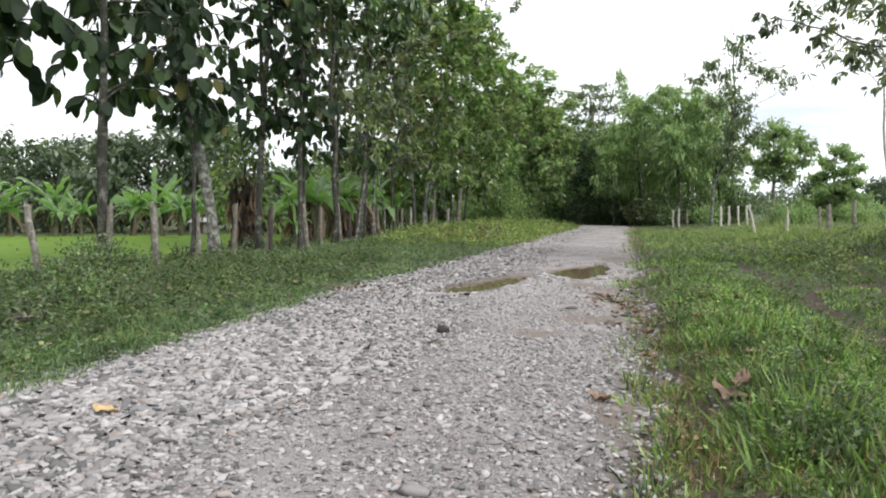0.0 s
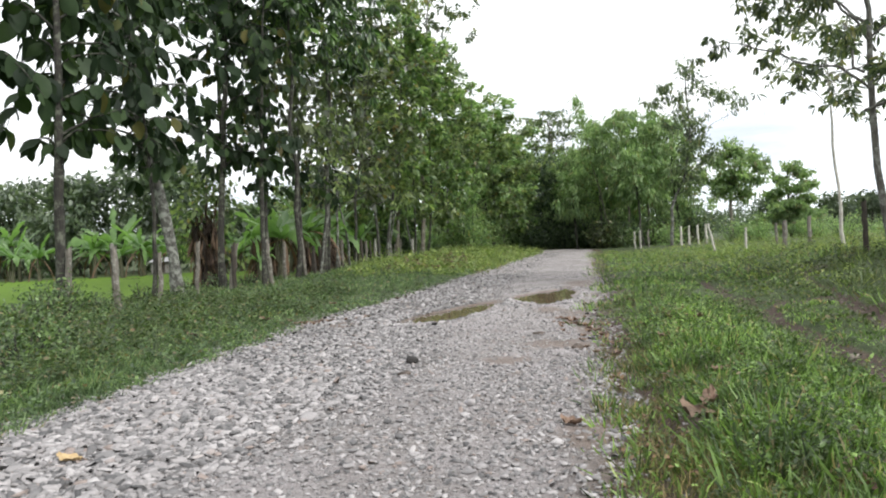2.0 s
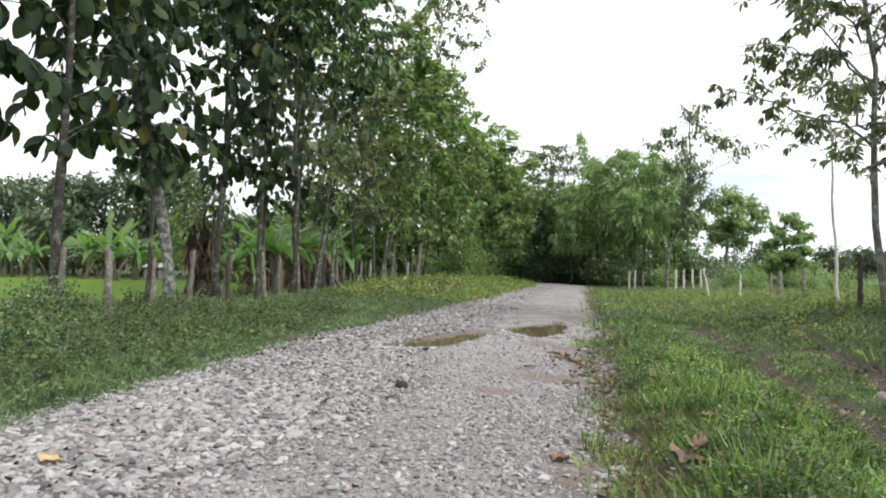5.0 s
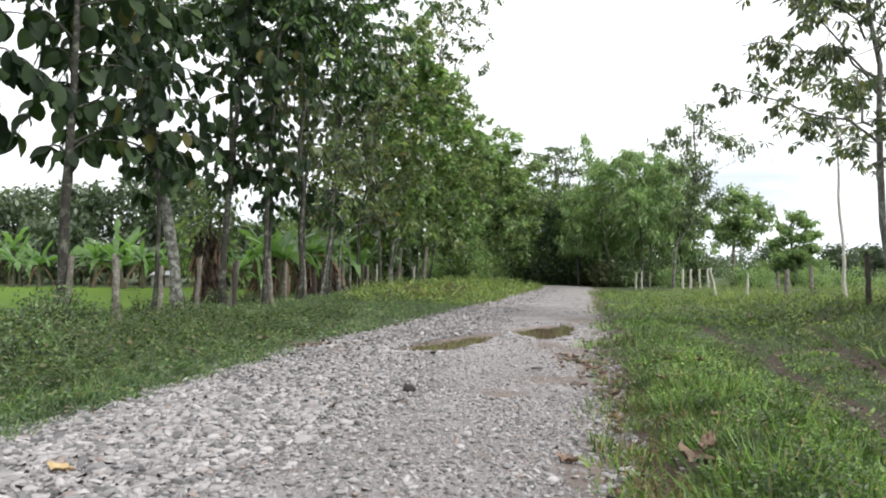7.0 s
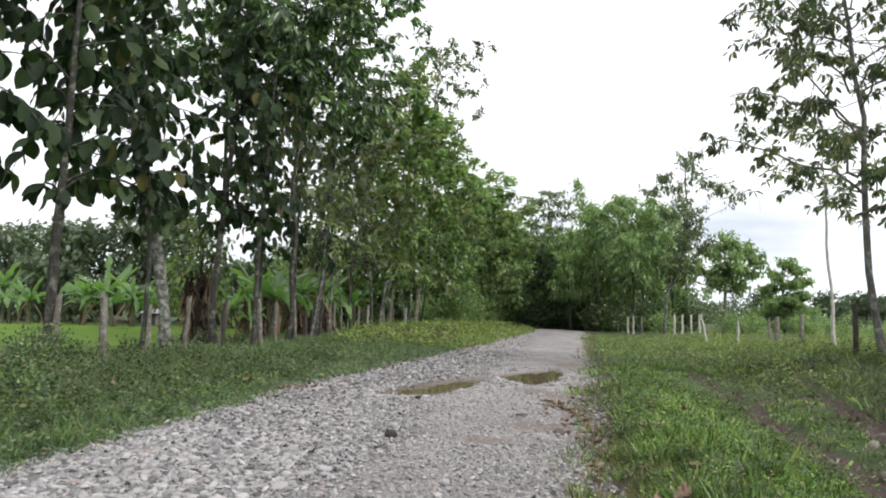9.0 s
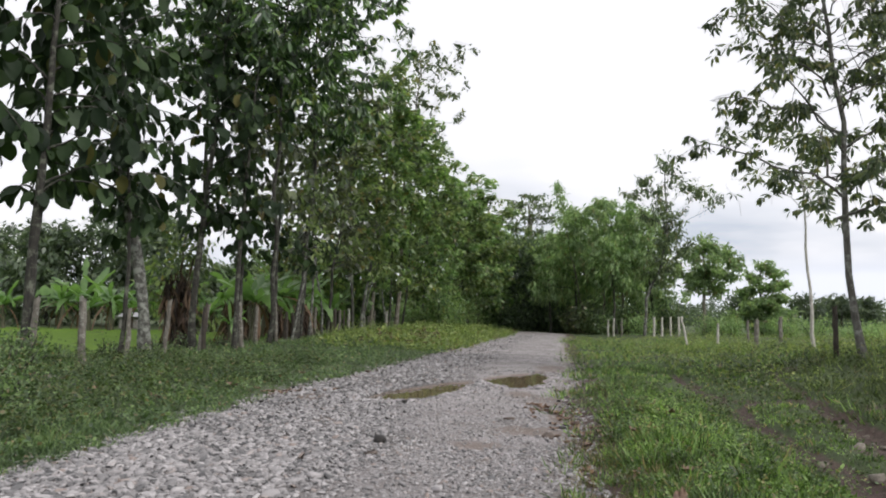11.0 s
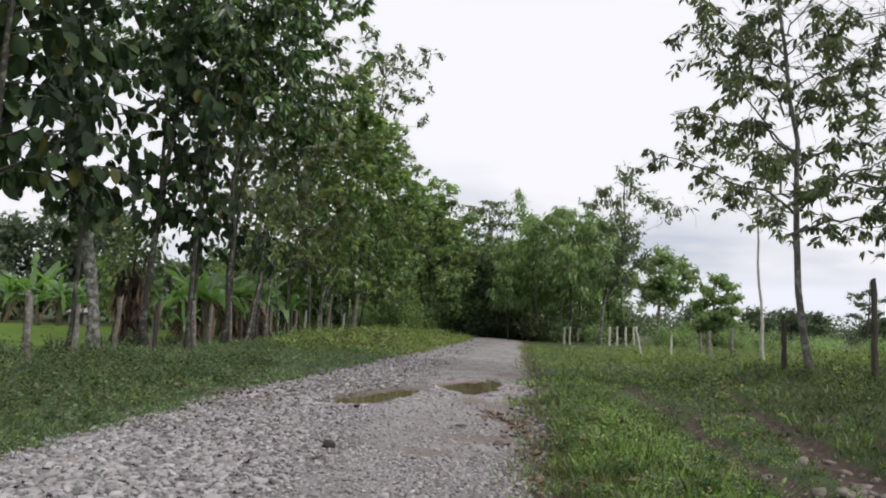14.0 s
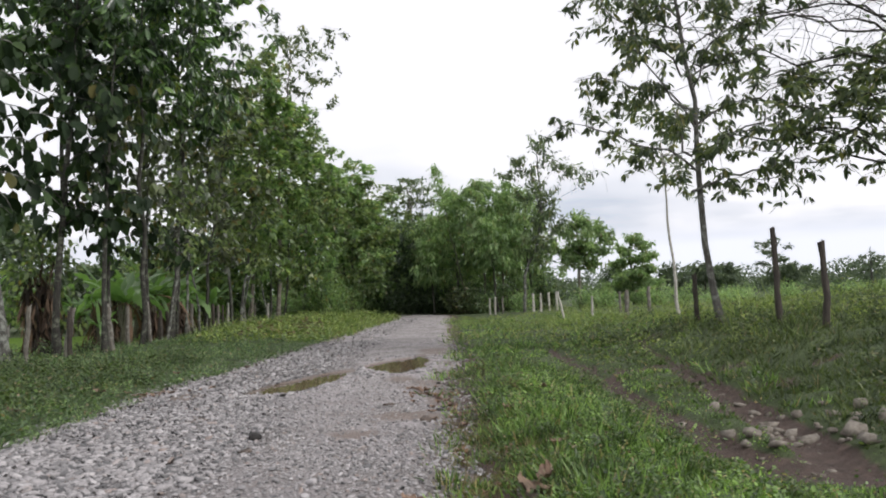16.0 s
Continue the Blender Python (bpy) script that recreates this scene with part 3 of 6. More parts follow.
def tree(name, x, y, height, radius, leaf, mat, bark, label, crown_from=0.3, reach=3.0, limbs=16, twigs=5, leaves=3000, size=0.2,
         lean=(0, 0), droop=0.5, spread=0.35, profile=(0.6, 1.0, 0.8, 0.35), seed=1, group="", rise=0.5, low=0.0, one_side=(0, 0), clump=False, near=False, rosette=0):
    """A tree: crooked tapered trunk, limbs with twigs, and a crown of single leaves round the twigs."""
    rng = np.random.default_rng(seed)
    z0 = float(land(x, y))
    thing = new(name)
    thing.location = (x, y, z0)
    top = np.array([lean[0], lean[1], height])
    line = bend((0, 0, -0.15), top, rng, 0, 12, 0.075)
    fr = np.linspace(0, 1, 12)
    rad = radius * ((1 - fr) ** 0.75 * 0.92 + 0.03)
    rad[0] *= 1.22
    rad[1] *= 1.04
    part("trunk", tube(line, rad, 9, rng, 0.035), MAT[bark], thing, smooth=True)
    wood, anchors = [], []
    for i in range(limbs):
        h = crown_from + (1 - crown_from) * (i + rng.random()) / limbs
        start = along(line, np.array([h]))[0]
        az = i * 2.4 + rng.random() * 0.9
        r = reach * np.interp((h - crown_from) / (1 - crown_from), (0, 0.35, 0.7, 1), profile) * (0.75 + 0.5 * rng.random())
        end = start + np.array([math.cos(az) * r + one_side[0] * r, math.sin(az) * r + one_side[1] * r, r * rise * (0.5 + rng.random()) - low * r])
        end[2] = max(end[2], 0.5)
        k = 10 if near and clump else 6
        lb = bend(start, end, rng, -0.06, k, 0.34)
        r0 = radius * 0.42 * (1 - h) + radius * 0.10
        mine, fine_wood = [tube(lb, np.linspace(r0, r0 * 0.25, k), 5 if near else 4)], []
        for j in range(twigs):
            t = 0.25 + 0.75 * (j + rng.random()) / twigs
            s = along(lb, np.array([t]))[0]
            d = rng.standard_normal(3) * (1, 1, 0.7)
            d /= np.linalg.norm(d)
            ln = spread * reach * (0.5 + rng.random())
            e = s + d * ln + np.array([0, 0, -droop * ln * 0.5])
            tw = bend(s, e, rng, -0.05, 4, 0.5)
            fine_wood.append(tube(tw, np.linspace(r0 * 0.3, 0.006, 4), 3))
            anchors.append(tw)
        if near:
            limb = part("limb", join_arrays(mine), MAT[bark], thing, smooth=True)
            tagged(part("spray", join_arrays(fine_wood), MAT[bark], limb, smooth=True), kind="stuff")
        wood.extend(mine + fine_wood if y < 46 else mine)
    if not near:
        tagged(part("branchwork", join_arrays(wood), MAT[bark], thing, smooth=True), kind="stuff")
    A = np.array(anchors)
    pick = rng.integers(0, len(A), leaves)
    t = rng.random(leaves) ** (0.4 if clump else 0.7)
    k = t * 3
    i = np.minimum(k.astype(int), 2)
    pos = A[pick, i] + (A[pick, i + 1] - A[pick, i]) * (k - i)[:, None] + rng.standard_normal((leaves, 3)) * size * (0.35 if clump else 0.6)
    out = pos - np.array([lean[0] * 0.5, lean[1] * 0.5, height * 0.6])
    out /= np.linalg.norm(out, axis=1)[:, None] + 1e-6
    head = out * 0.5 + rng.standard_normal((leaves, 3)) * 0.6 + np.array([0, 0, -droop * 1.6])
    if rosette:
        # leaves hang in tufts from the twigs' ends
        hubs = leaves // rosette
        own = np.repeat(np.arange(hubs), rosette)[:leaves]
        own = np.concatenate([own, rng.integers(0, hubs, leaves - len(own))])
        fan = rng.standard_normal((leaves, 3)) * (0.8, 0.8, 0.45)
        pos = pos[own] + fan * size * 0.16
        head = fan * 0.9 + out[own] * 0.35 + np.array([0, 0, -droop * 1.1])
    pos[:, 2] = np.maximum(pos[:, 2], 0.25)
    big = size * (0.6 + 0.7 * rng.random(leaves))
    part("crown", scatter_leaves(leaf, pos, head, big, rng=rng), MAT[mat], thing)
    return tagged(thing, label, "tree", group)


def big_leaf_mesh(seed):
    """A broad leaf with wavy edges, folded along the midrib and drooping at the tip."""
    rng = np.random.default_rng(seed)
    t = np.array([0.0, 0.12, 0.32, 0.55, 0.78, 0.93, 1.0])
    w = np.array([0.01, 0.17, 0.30, 0.315, 0.22, 0.09, 0.005])
    droop = -(0.08 + 0.14 * rng.random()) * t ** 2
    wave = rng.normal(0, 0.025, (2, 7))
    V = np.concatenate([np.stack([w * (1 + wave[0]), t, droop + 0.22 * w + wave[0]], -1), np.stack([0 * w, t, droop], -1), np.stack([-w * (1 + wave[1]), t, droop + 0.22 * w + wave[1]], -1)])
    q = np.arange(6)
    F = np.concatenate([np.stack([q, q + 1, q + 8, q + 7], -1), np.stack([q + 7, q + 8, q + 15, q + 14], -1)])
    return fast_mesh("leaf", V, F, MAT["teak_single"], True)


BIG_LEAF = [big_leaf_mesh(900 + k) for k in range(6)]
ROW = "roadside tree row"


def place_leaf(thing, pos, head, size, rng):
    """One broad leaf as an object of its own."""
    y_ax = head / np.linalg.norm(head)
    x_ax = np.cross(y_ax, rng.standard_normal(3) * 0.6 + np.array([0, 0, 1.0]))
    x_ax /= np.linalg.norm(x_ax)
    z_ax = np.cross(x_ax, y_ax)
    ob = new("leaf", BIG_LEAF[int(rng.integers(0, 6))])
    ob.parent = thing
    ob.matrix_local = Matrix(((*(x_ax * size),), (*(y_ax * size),), (*(z_ax * size),))).transposed().to_4x4()
    ob.location = pos


def teak_tree(x, y, bends, radius, bark, label, crown_from, reach, leaf_size, seed, step=0.31, gap=0.25, single=260, name="teak_tree", mat="teak", droop=1.0, bare=0.0):
    """A young teak: straight stem, opposite pairs of side branches, and pairs of large leaves hanging from them."""
    rng = np.random.default_rng(seed)
    thing = new(name)
    thing.location = (x, y, float(land(x, y)))
    pts = np.array([(0, 0, -0.15)] + list(bends), float)
    zs = np.linspace(-0.15, pts[-1, 2], 22)
    line = np.stack([np.interp(zs, pts[:, 2], pts[:, 0]), np.interp(zs, pts[:, 2], pts[:, 1]), zs], -1)
    line[1:, :2] += np.cumsum(rng.normal(0, 0.02, (21, 2)), axis=0) * 0.7
    fr = np.linspace(0, 1, 22)
    rad = radius * ((1 - fr) ** 0.7 * 0.9 + 0.06)
    rad[0] *= 1.35
    rad[1] *= 1.12
    part("trunk", tube(line, rad, 11, rng, 0.08), MAT[bark], thing, smooth=True)
    top, pos, head = pts[-1, 2], [], []
    h, turn = crown_from, rng.random() * 3.1
    while h < top - 0.3:
        f = (h - crown_from) / (top - crown_from)
        start = along(line, np.array([(h + 0.15) / (top + 0.15)]))[0]
        for side in (0, math.pi):
            az = turn + side + rng.normal(0, 0.25)
            r = reach * np.interp(f, (0, 0.25, 0.65, 1), (0.55, 1.0, 0.9, 0.35)) * rng.uniform(0.4, 1.2)
            out = np.array([math.cos(az), math.sin(az), 0])
            if rng.random() < bare * max(0.0, 0.55 * out[0] - 0.83 * out[1]):
                continue
            t = np.linspace(0, 1, 7)
            lb = start + out * (r * t)[:, None] + np.array([0, 0, 1.0]) * (r * (rng.uniform(0.5, 1.2) * t - rng.uniform(0.3, 1.2) * t * t))[:, None]
            lb[1:] += np.cumsum(rng.normal(0, 0.035, (6, 3)), axis=0)
            r0 = radius * (0.16 + 0.14 * (1 - f))
            part("limb", tube(lb, np.linspace(r0, 0.008, 7), 5), MAT[bark], thing, smooth=True)
            across = np.array([-out[1], out[0], 0])
            k = max(2, int(r / gap))
            for j in range(k + 1):
                u = 0.10 + 0.90 * (j + rng.uniform(-0.2, 0.2)) / k
                p = along(lb, np.array([min(max(u, 0.05), 1.0)]))[0]
                for sg in ((-1, 1) if j < k else (-1, 0, 1)):
                    if rng.random() < 0.16:
                        continue
                    pos.append(p + rng.normal(0, 0.05, 3))
                    head.append(across * sg * rng.uniform(0.3, 0.9) + out * rng.uniform(-0.1, 0.7) + np.array([0, 0, -droop * rng.uniform(0.4, 1.9)]))
        turn += 1.57 + rng.normal(0, 0.2)
        h += step * rng.uniform(0.7, 1.3)
    pos, head = np.array(pos), np.array(head)
    big = leaf_size * (0.55 + 0.75 * rng.random(len(pos)))
    order = np.argsort(pos[:, 2])
    for q in order[:single]:
        place_leaf(thing, pos[q], head[q], big[q], rng)
    rest = order[single:]
    part("crown", scatter_leaves("ovate", pos[rest], head[rest], big[rest], rng=rng), MAT[mat], thing)
    return tagged(thing, label, "tree", ROW)


teak_label = "slender teak tree with large drooping dark green leaves"
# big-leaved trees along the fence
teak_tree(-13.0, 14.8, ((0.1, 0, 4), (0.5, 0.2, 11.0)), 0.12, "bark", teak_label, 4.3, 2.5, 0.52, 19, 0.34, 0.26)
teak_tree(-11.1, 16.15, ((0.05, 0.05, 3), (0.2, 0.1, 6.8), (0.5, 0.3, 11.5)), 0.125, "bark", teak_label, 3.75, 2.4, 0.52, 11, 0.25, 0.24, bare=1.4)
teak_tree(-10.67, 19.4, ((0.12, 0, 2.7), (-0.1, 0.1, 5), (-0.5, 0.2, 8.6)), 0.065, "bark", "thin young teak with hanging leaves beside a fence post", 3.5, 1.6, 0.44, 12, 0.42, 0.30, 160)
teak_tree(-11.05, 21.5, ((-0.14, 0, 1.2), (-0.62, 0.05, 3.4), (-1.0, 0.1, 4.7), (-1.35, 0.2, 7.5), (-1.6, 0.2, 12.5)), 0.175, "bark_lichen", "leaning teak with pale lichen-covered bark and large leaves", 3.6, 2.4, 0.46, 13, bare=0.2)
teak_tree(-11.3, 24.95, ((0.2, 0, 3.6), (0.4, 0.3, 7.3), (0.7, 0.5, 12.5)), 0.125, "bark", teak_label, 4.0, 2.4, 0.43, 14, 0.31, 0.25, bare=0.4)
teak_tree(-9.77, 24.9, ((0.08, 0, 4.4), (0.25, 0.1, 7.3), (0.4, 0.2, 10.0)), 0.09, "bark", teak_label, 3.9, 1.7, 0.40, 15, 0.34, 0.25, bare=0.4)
# smaller-leaved trees further along the row
for tx, ty, th, sd, lf in ((-10.0, 29.4, 9.6, 17, 0.36), (-10.6, 27.2, 9.0, 16, 0.36), (-10.2, 33.5, 10.0, 18, 0.34)):
    teak_tree(tx, ty, ((0.1, 0, 3.5), (0.2, 0.2, th)), 0.075, "bark", "slim roadside tree with hanging brownish green leaves", 3.1, 1.9, lf, sd, 0.33, 0.225, 100, "roadside_tree", "greyish" if sd == 18 else "umber", 1.2)
mango_label = "tall tree with dense hanging narrow glossy green leaves"
tree("mango_tree", -9.5, 27.0, 15.5, 0.10, "oval", "lush", "bark", mango_label, 0.53, 4.0, 28, 9, 5600, 0.38,
     (0.6, 0.2), 1.0, 0.26, (0.7, 0.9, 1.0, 0.8), 21, ROW, 0.25, near=True, rosette=9)
tree("mango_tree", -12.4, 27.6, 15.5, 0.11, "oval", "lush", "bark", mango_label, 0.62, 3.2, 22, 8, 3600, 0.38,
     (0.1, 0.2), 1.0, 0.26, (0.7, 0.9, 1.0, 0.8), 23, ROW, 0.25, near=True, rosette=9)
tree("mango_tree", -9.6, 31.5, 17.0, 0.12, "oval", "lush", "bark", mango_label, 0.52, 4.2, 28, 9, 4800, 0.38,
     (0.6, 0.4), 1.0, 0.25, (0.5, 0.85, 1.0, 0.8), 22, ROW, 0.25, near=True, rosette=9)
row = [(-10.3, 35.3, 11.5, "umber", 2.8), (-10.4, 38.6, 12.5, "umber", 3.0), (-9.9, 41.8, 12.0, "olive", 3.3), (-10.2, 45.0, 13.0, "broad", 3.5),
       (-9.4, 48.5, 12.5, "olive", 3.6), (-9.0, 52.0, 13.0, "broad", 3.6), (-8.2, 55.5, 11.5, "olive", 3.6), (-7.0, 59.0, 11.0, "bamboo", 3.6),
       (-6.0, 63.0, 10.0, "broad", 3.6), (-5.2, 67.0, 9.5, "olive", 3.6), (-13.0, 55.0, 6.0, "broad", 3.0),
       (-5.5, 60.5, 9.8, "olive", 2.7), (-4.9, 65.0, 8.6, "broad", 2.8)]
for i, (tx, ty, th, tm, rc) in enumerate(row):
    tree("roadside_tree", tx, ty, th, 0.07 + 0.01 * (i % 4), "oval" if tm == "olive" and ty < 46 else "diamond", tm, "bark_lichen" if i % 3 == 0 else "bark",
         "leafy roadside tree with a dense crown of small green leaves" if tm != "olive" else "leafy roadside tree with a yellowish green crown",
         0.27 if ty < 44 else (0.22 if ty < 54 else 0.15), rc, 24, 7, (1600 if ty < 40 else 2800 if ty < 43 else 5600) if tx > -12 else 2600, (0.40 if tm == "olive" else 0.36) if ty < 46 else 0.33, (0.4 + 1.1 * (i % 2) - 0.8 * (i % 3 == 2), 0.2), 0.6, 0.22, (0.75, 1.0, 0.9, 0.4), 40 + i, ROW, 0.35, clump=True, rosette=6)
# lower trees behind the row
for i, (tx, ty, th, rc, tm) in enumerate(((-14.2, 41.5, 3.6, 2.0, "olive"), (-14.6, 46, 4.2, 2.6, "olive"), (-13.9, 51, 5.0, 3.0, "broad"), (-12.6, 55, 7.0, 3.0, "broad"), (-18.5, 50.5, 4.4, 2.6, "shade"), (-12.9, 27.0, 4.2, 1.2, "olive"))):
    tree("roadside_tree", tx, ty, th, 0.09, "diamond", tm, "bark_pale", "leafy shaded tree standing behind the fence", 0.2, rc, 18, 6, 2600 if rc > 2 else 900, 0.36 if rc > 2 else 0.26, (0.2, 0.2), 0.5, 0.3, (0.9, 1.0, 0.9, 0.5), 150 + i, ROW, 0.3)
# the open-branched tree that stands out above the row
tree("roadside_tree", -9.0, 50.0, 18.5, 0.15, "diamond", "airy", "bark_pale", "tall thin roadside tree with open branches and sparse leaves", 0.5, 3.3, 18, 6, 2800, 0.30,
     (1.3, 0.3), 0.4, 0.3, (0.5, 1.0, 0.9, 0.5), 70, ROW, 0.5, clump=True)
tree("roadside_tree", -10.0, 46.5, 16.0, 0.13, "diamond", "olive", "bark_pale", "slim roadside tree with a narrow yellow-green crown", 0.5, 1.7, 16, 6, 2400, 0.30,
     (1.2, 0.3), 0.4, 0.3, (0.7, 1.0, 0.9, 0.5), 71, ROW, 0.5)

# trees that close the road like a tunnel
END = "trees at the road's bend"
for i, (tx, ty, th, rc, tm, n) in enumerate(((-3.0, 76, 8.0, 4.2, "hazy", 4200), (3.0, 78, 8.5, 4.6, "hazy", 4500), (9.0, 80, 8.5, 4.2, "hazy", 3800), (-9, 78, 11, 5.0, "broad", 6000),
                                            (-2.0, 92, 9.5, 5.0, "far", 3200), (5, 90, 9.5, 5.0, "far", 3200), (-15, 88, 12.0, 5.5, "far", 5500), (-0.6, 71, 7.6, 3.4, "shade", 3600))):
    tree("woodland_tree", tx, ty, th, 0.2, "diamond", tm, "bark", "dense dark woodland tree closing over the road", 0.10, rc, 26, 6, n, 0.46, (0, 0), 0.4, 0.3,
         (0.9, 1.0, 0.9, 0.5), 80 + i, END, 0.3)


def pad_tree(name, x, y, bends, radius, bark, mat, label, pads, leaves, size, seed, leaf="diamond", flat=0.4, droop=0.4, group="", fork=0.35):
    """A tree whose boughs end in separate pads of leaves; pads are (dx, dy, height, half width)."""
    rng = np.random.default_rng(seed)
    thing = new(name)
    thing.location = (x, y, float(land(x, y)))
    pts = np.array([(0, 0, -0.15)] + list(bends), float)
    zs = np.linspace(-0.15, pts[-1, 2], 14)
    line = np.stack([np.interp(zs, pts[:, 2], pts[:, 0]), np.interp(zs, pts[:, 2], pts[:, 1]), zs], -1)
    line[1:, :2] += np.cumsum(rng.normal(0, 0.03, (13, 2)), axis=0)
    part("trunk", tube(line, radius * np.linspace(1.1, 0.35, 14), 8, rng, 0.05), MAT[bark], thing, smooth=True)
    pos, head = [], []
    for dx, dy, h, w in pads:
        f = min(max(fork + (1 - fork) * (h / pts[-1, 2] - fork) * 0.8, fork * 0.7), 0.98)
        start, end = along(line, np.array([f]))[0], np.array([dx, dy, h - 0.1])
        lb = bend(start, end, rng, -0.05, 8, 0.22)
        r0 = radius * 0.26
        limb, wood = part("limb", tube(lb, np.linspace(r0, r0 * 0.3, 8), 5), MAT[bark], thing, smooth=True), []
        tips = []
        for j in range(9):
            a, r = j * 2.4 + rng.random(), w * rng.uniform(0.5, 1.0)
            s0 = along(lb, np.array([rng.uniform(0.6, 1.0)]))[0]
            e0 = np.array([dx, dy, h]) + np.array([math.cos(a) * r, math.sin(a) * r, w * flat * rng.uniform(-0.7, 0.9)])
            tw = bend(s0, e0, rng, -0.05, 4, 0.4)
            wood.append(tube(tw, np.linspace(r0 * 0.3, 0.008, 4), 3))
            tips.append(tw)
        tagged(part("spray", join_arrays(wood), MAT[bark], limb, smooth=True), kind="stuff")
        n = int(leaves * w * w)
        A = np.array(tips)
        pick, t = rng.integers(0, 9, n), rng.random(n) ** 0.5 * 3
        i = np.minimum(t.astype(int), 2)
        pos.append(A[pick, i] + (A[pick, i + 1] - A[pick, i]) * (t - i)[:, None] + rng.normal(0, 1, (n, 3)) * np.array([0.16, 0.16, 0.16 * flat]) * w)
        head.append(rng.standard_normal((n, 3)) * 0.7 + np.array([0, 0, -droop]))
    pos, head = np.concatenate(pos), np.concatenate(head)
    part("crown", scatter_leaves(leaf, pos, head, size * (0.6 + 0.7 * rng.random(len(pos))), rng=rng), MAT[mat], thing)
    return tagged(thing, label, "tree", group)


pad_tree("umbrella_tree", -1.4, 80, ((0.3, 0, 5), (0.5, 0, 9), (0.2, 0, 12.5)), 0.2, "bark_pale", "greyish", "tall tree with a flat layered open crown",
         ((-2.0, 0, 11.7, 1.3), (-0.9, 0.6, 12.7, 1.4), (0.5, -0.4, 13.3, 1.3), (1.6, 0.5, 12.5, 1.2), (2.3, 0, 11.3, 1.2), (0.2, 0.3, 11.3, 1.3), (-1.2, -0.5, 10.2, 1.4), (0.9, 0.4, 9.8, 1.3), (-2.6, 0.3, 9.0, 1.6), (2.2, 0, 8.8, 1.6), (0, 0, 8.2, 1.6)),
         110, 0.38, 95, flat=0.28, droop=0.2, group=END)
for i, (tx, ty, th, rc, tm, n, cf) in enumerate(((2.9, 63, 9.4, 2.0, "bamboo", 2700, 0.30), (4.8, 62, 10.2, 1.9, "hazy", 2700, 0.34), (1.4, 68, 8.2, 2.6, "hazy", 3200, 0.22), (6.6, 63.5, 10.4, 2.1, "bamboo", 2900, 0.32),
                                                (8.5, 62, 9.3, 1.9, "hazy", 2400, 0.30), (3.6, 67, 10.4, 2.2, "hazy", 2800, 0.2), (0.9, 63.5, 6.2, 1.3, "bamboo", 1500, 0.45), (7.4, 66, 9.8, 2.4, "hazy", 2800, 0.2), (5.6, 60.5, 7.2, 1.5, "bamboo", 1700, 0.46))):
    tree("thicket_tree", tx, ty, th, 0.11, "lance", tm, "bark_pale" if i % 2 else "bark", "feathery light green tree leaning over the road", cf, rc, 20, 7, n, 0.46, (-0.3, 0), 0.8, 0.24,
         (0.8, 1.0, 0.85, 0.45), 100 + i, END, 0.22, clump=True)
tree("thicket_tree", 3.6, 62, 11.6, 0.06, "lance", "bamboo", "bark_pale", "single feathery bamboo shoot arching over the thicket", 0.72, 0.8, 16, 5, 700, 0.32, (-2.3, 0), 0.7, 0.25,
     (1.0, 0.7, 0.3, 0.05), 106, END, 0.1)
pad_tree("forked_tree", 6.5, 51, ((0.1, 0, 2.6), (0.9, 0, 4.2), (1.4, 0.1, 7.0), (1.2, 0, 10.8)), 0.095, "bark_lichen", "greyish", "forked tree with sparse open boughs above the thicket",
         ((-0.9, 0, 9.2, 0.75), (0.0, 0.5, 10.0, 0.8), (1.4, -0.3, 11.0, 0.85), (0.7, 0.2, 9.3, 0.8), (2.5, 0.3, 9.8, 0.85), (3.6, 0, 9.1, 0.85), (4.5, 0.2, 8.6, 0.6), (1.8, 0, 7.5, 0.9), (1.2, -0.5, 6.0, 0.9), (2.3, 0.4, 5.6, 0.9), (0.2, 0.4, 7.6, 0.8), (1.6, -0.4, 4.4, 0.8), (0.8, 0, 5.0, 0.9), (1.9, 0.3, 6.6, 0.9), (1.0, -0.3, 8.3, 0.8), (0.6, 0.3, 4.0, 0.8), (1.3, -0.2, 3.4, 0.7)),
         240, 0.30, 110, "oval", 0.8, 0.7, fork=0.3)
# both field trees wear the paled leaf colour that imitates haze
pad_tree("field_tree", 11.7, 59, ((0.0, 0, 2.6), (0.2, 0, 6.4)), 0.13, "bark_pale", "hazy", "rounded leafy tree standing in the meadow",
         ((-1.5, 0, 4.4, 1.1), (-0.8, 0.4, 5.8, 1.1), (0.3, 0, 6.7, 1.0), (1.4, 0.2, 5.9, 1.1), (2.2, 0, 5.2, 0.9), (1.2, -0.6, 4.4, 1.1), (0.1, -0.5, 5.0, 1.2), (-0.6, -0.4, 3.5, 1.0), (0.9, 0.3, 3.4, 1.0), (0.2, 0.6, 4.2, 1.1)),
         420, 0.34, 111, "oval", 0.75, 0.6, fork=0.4)
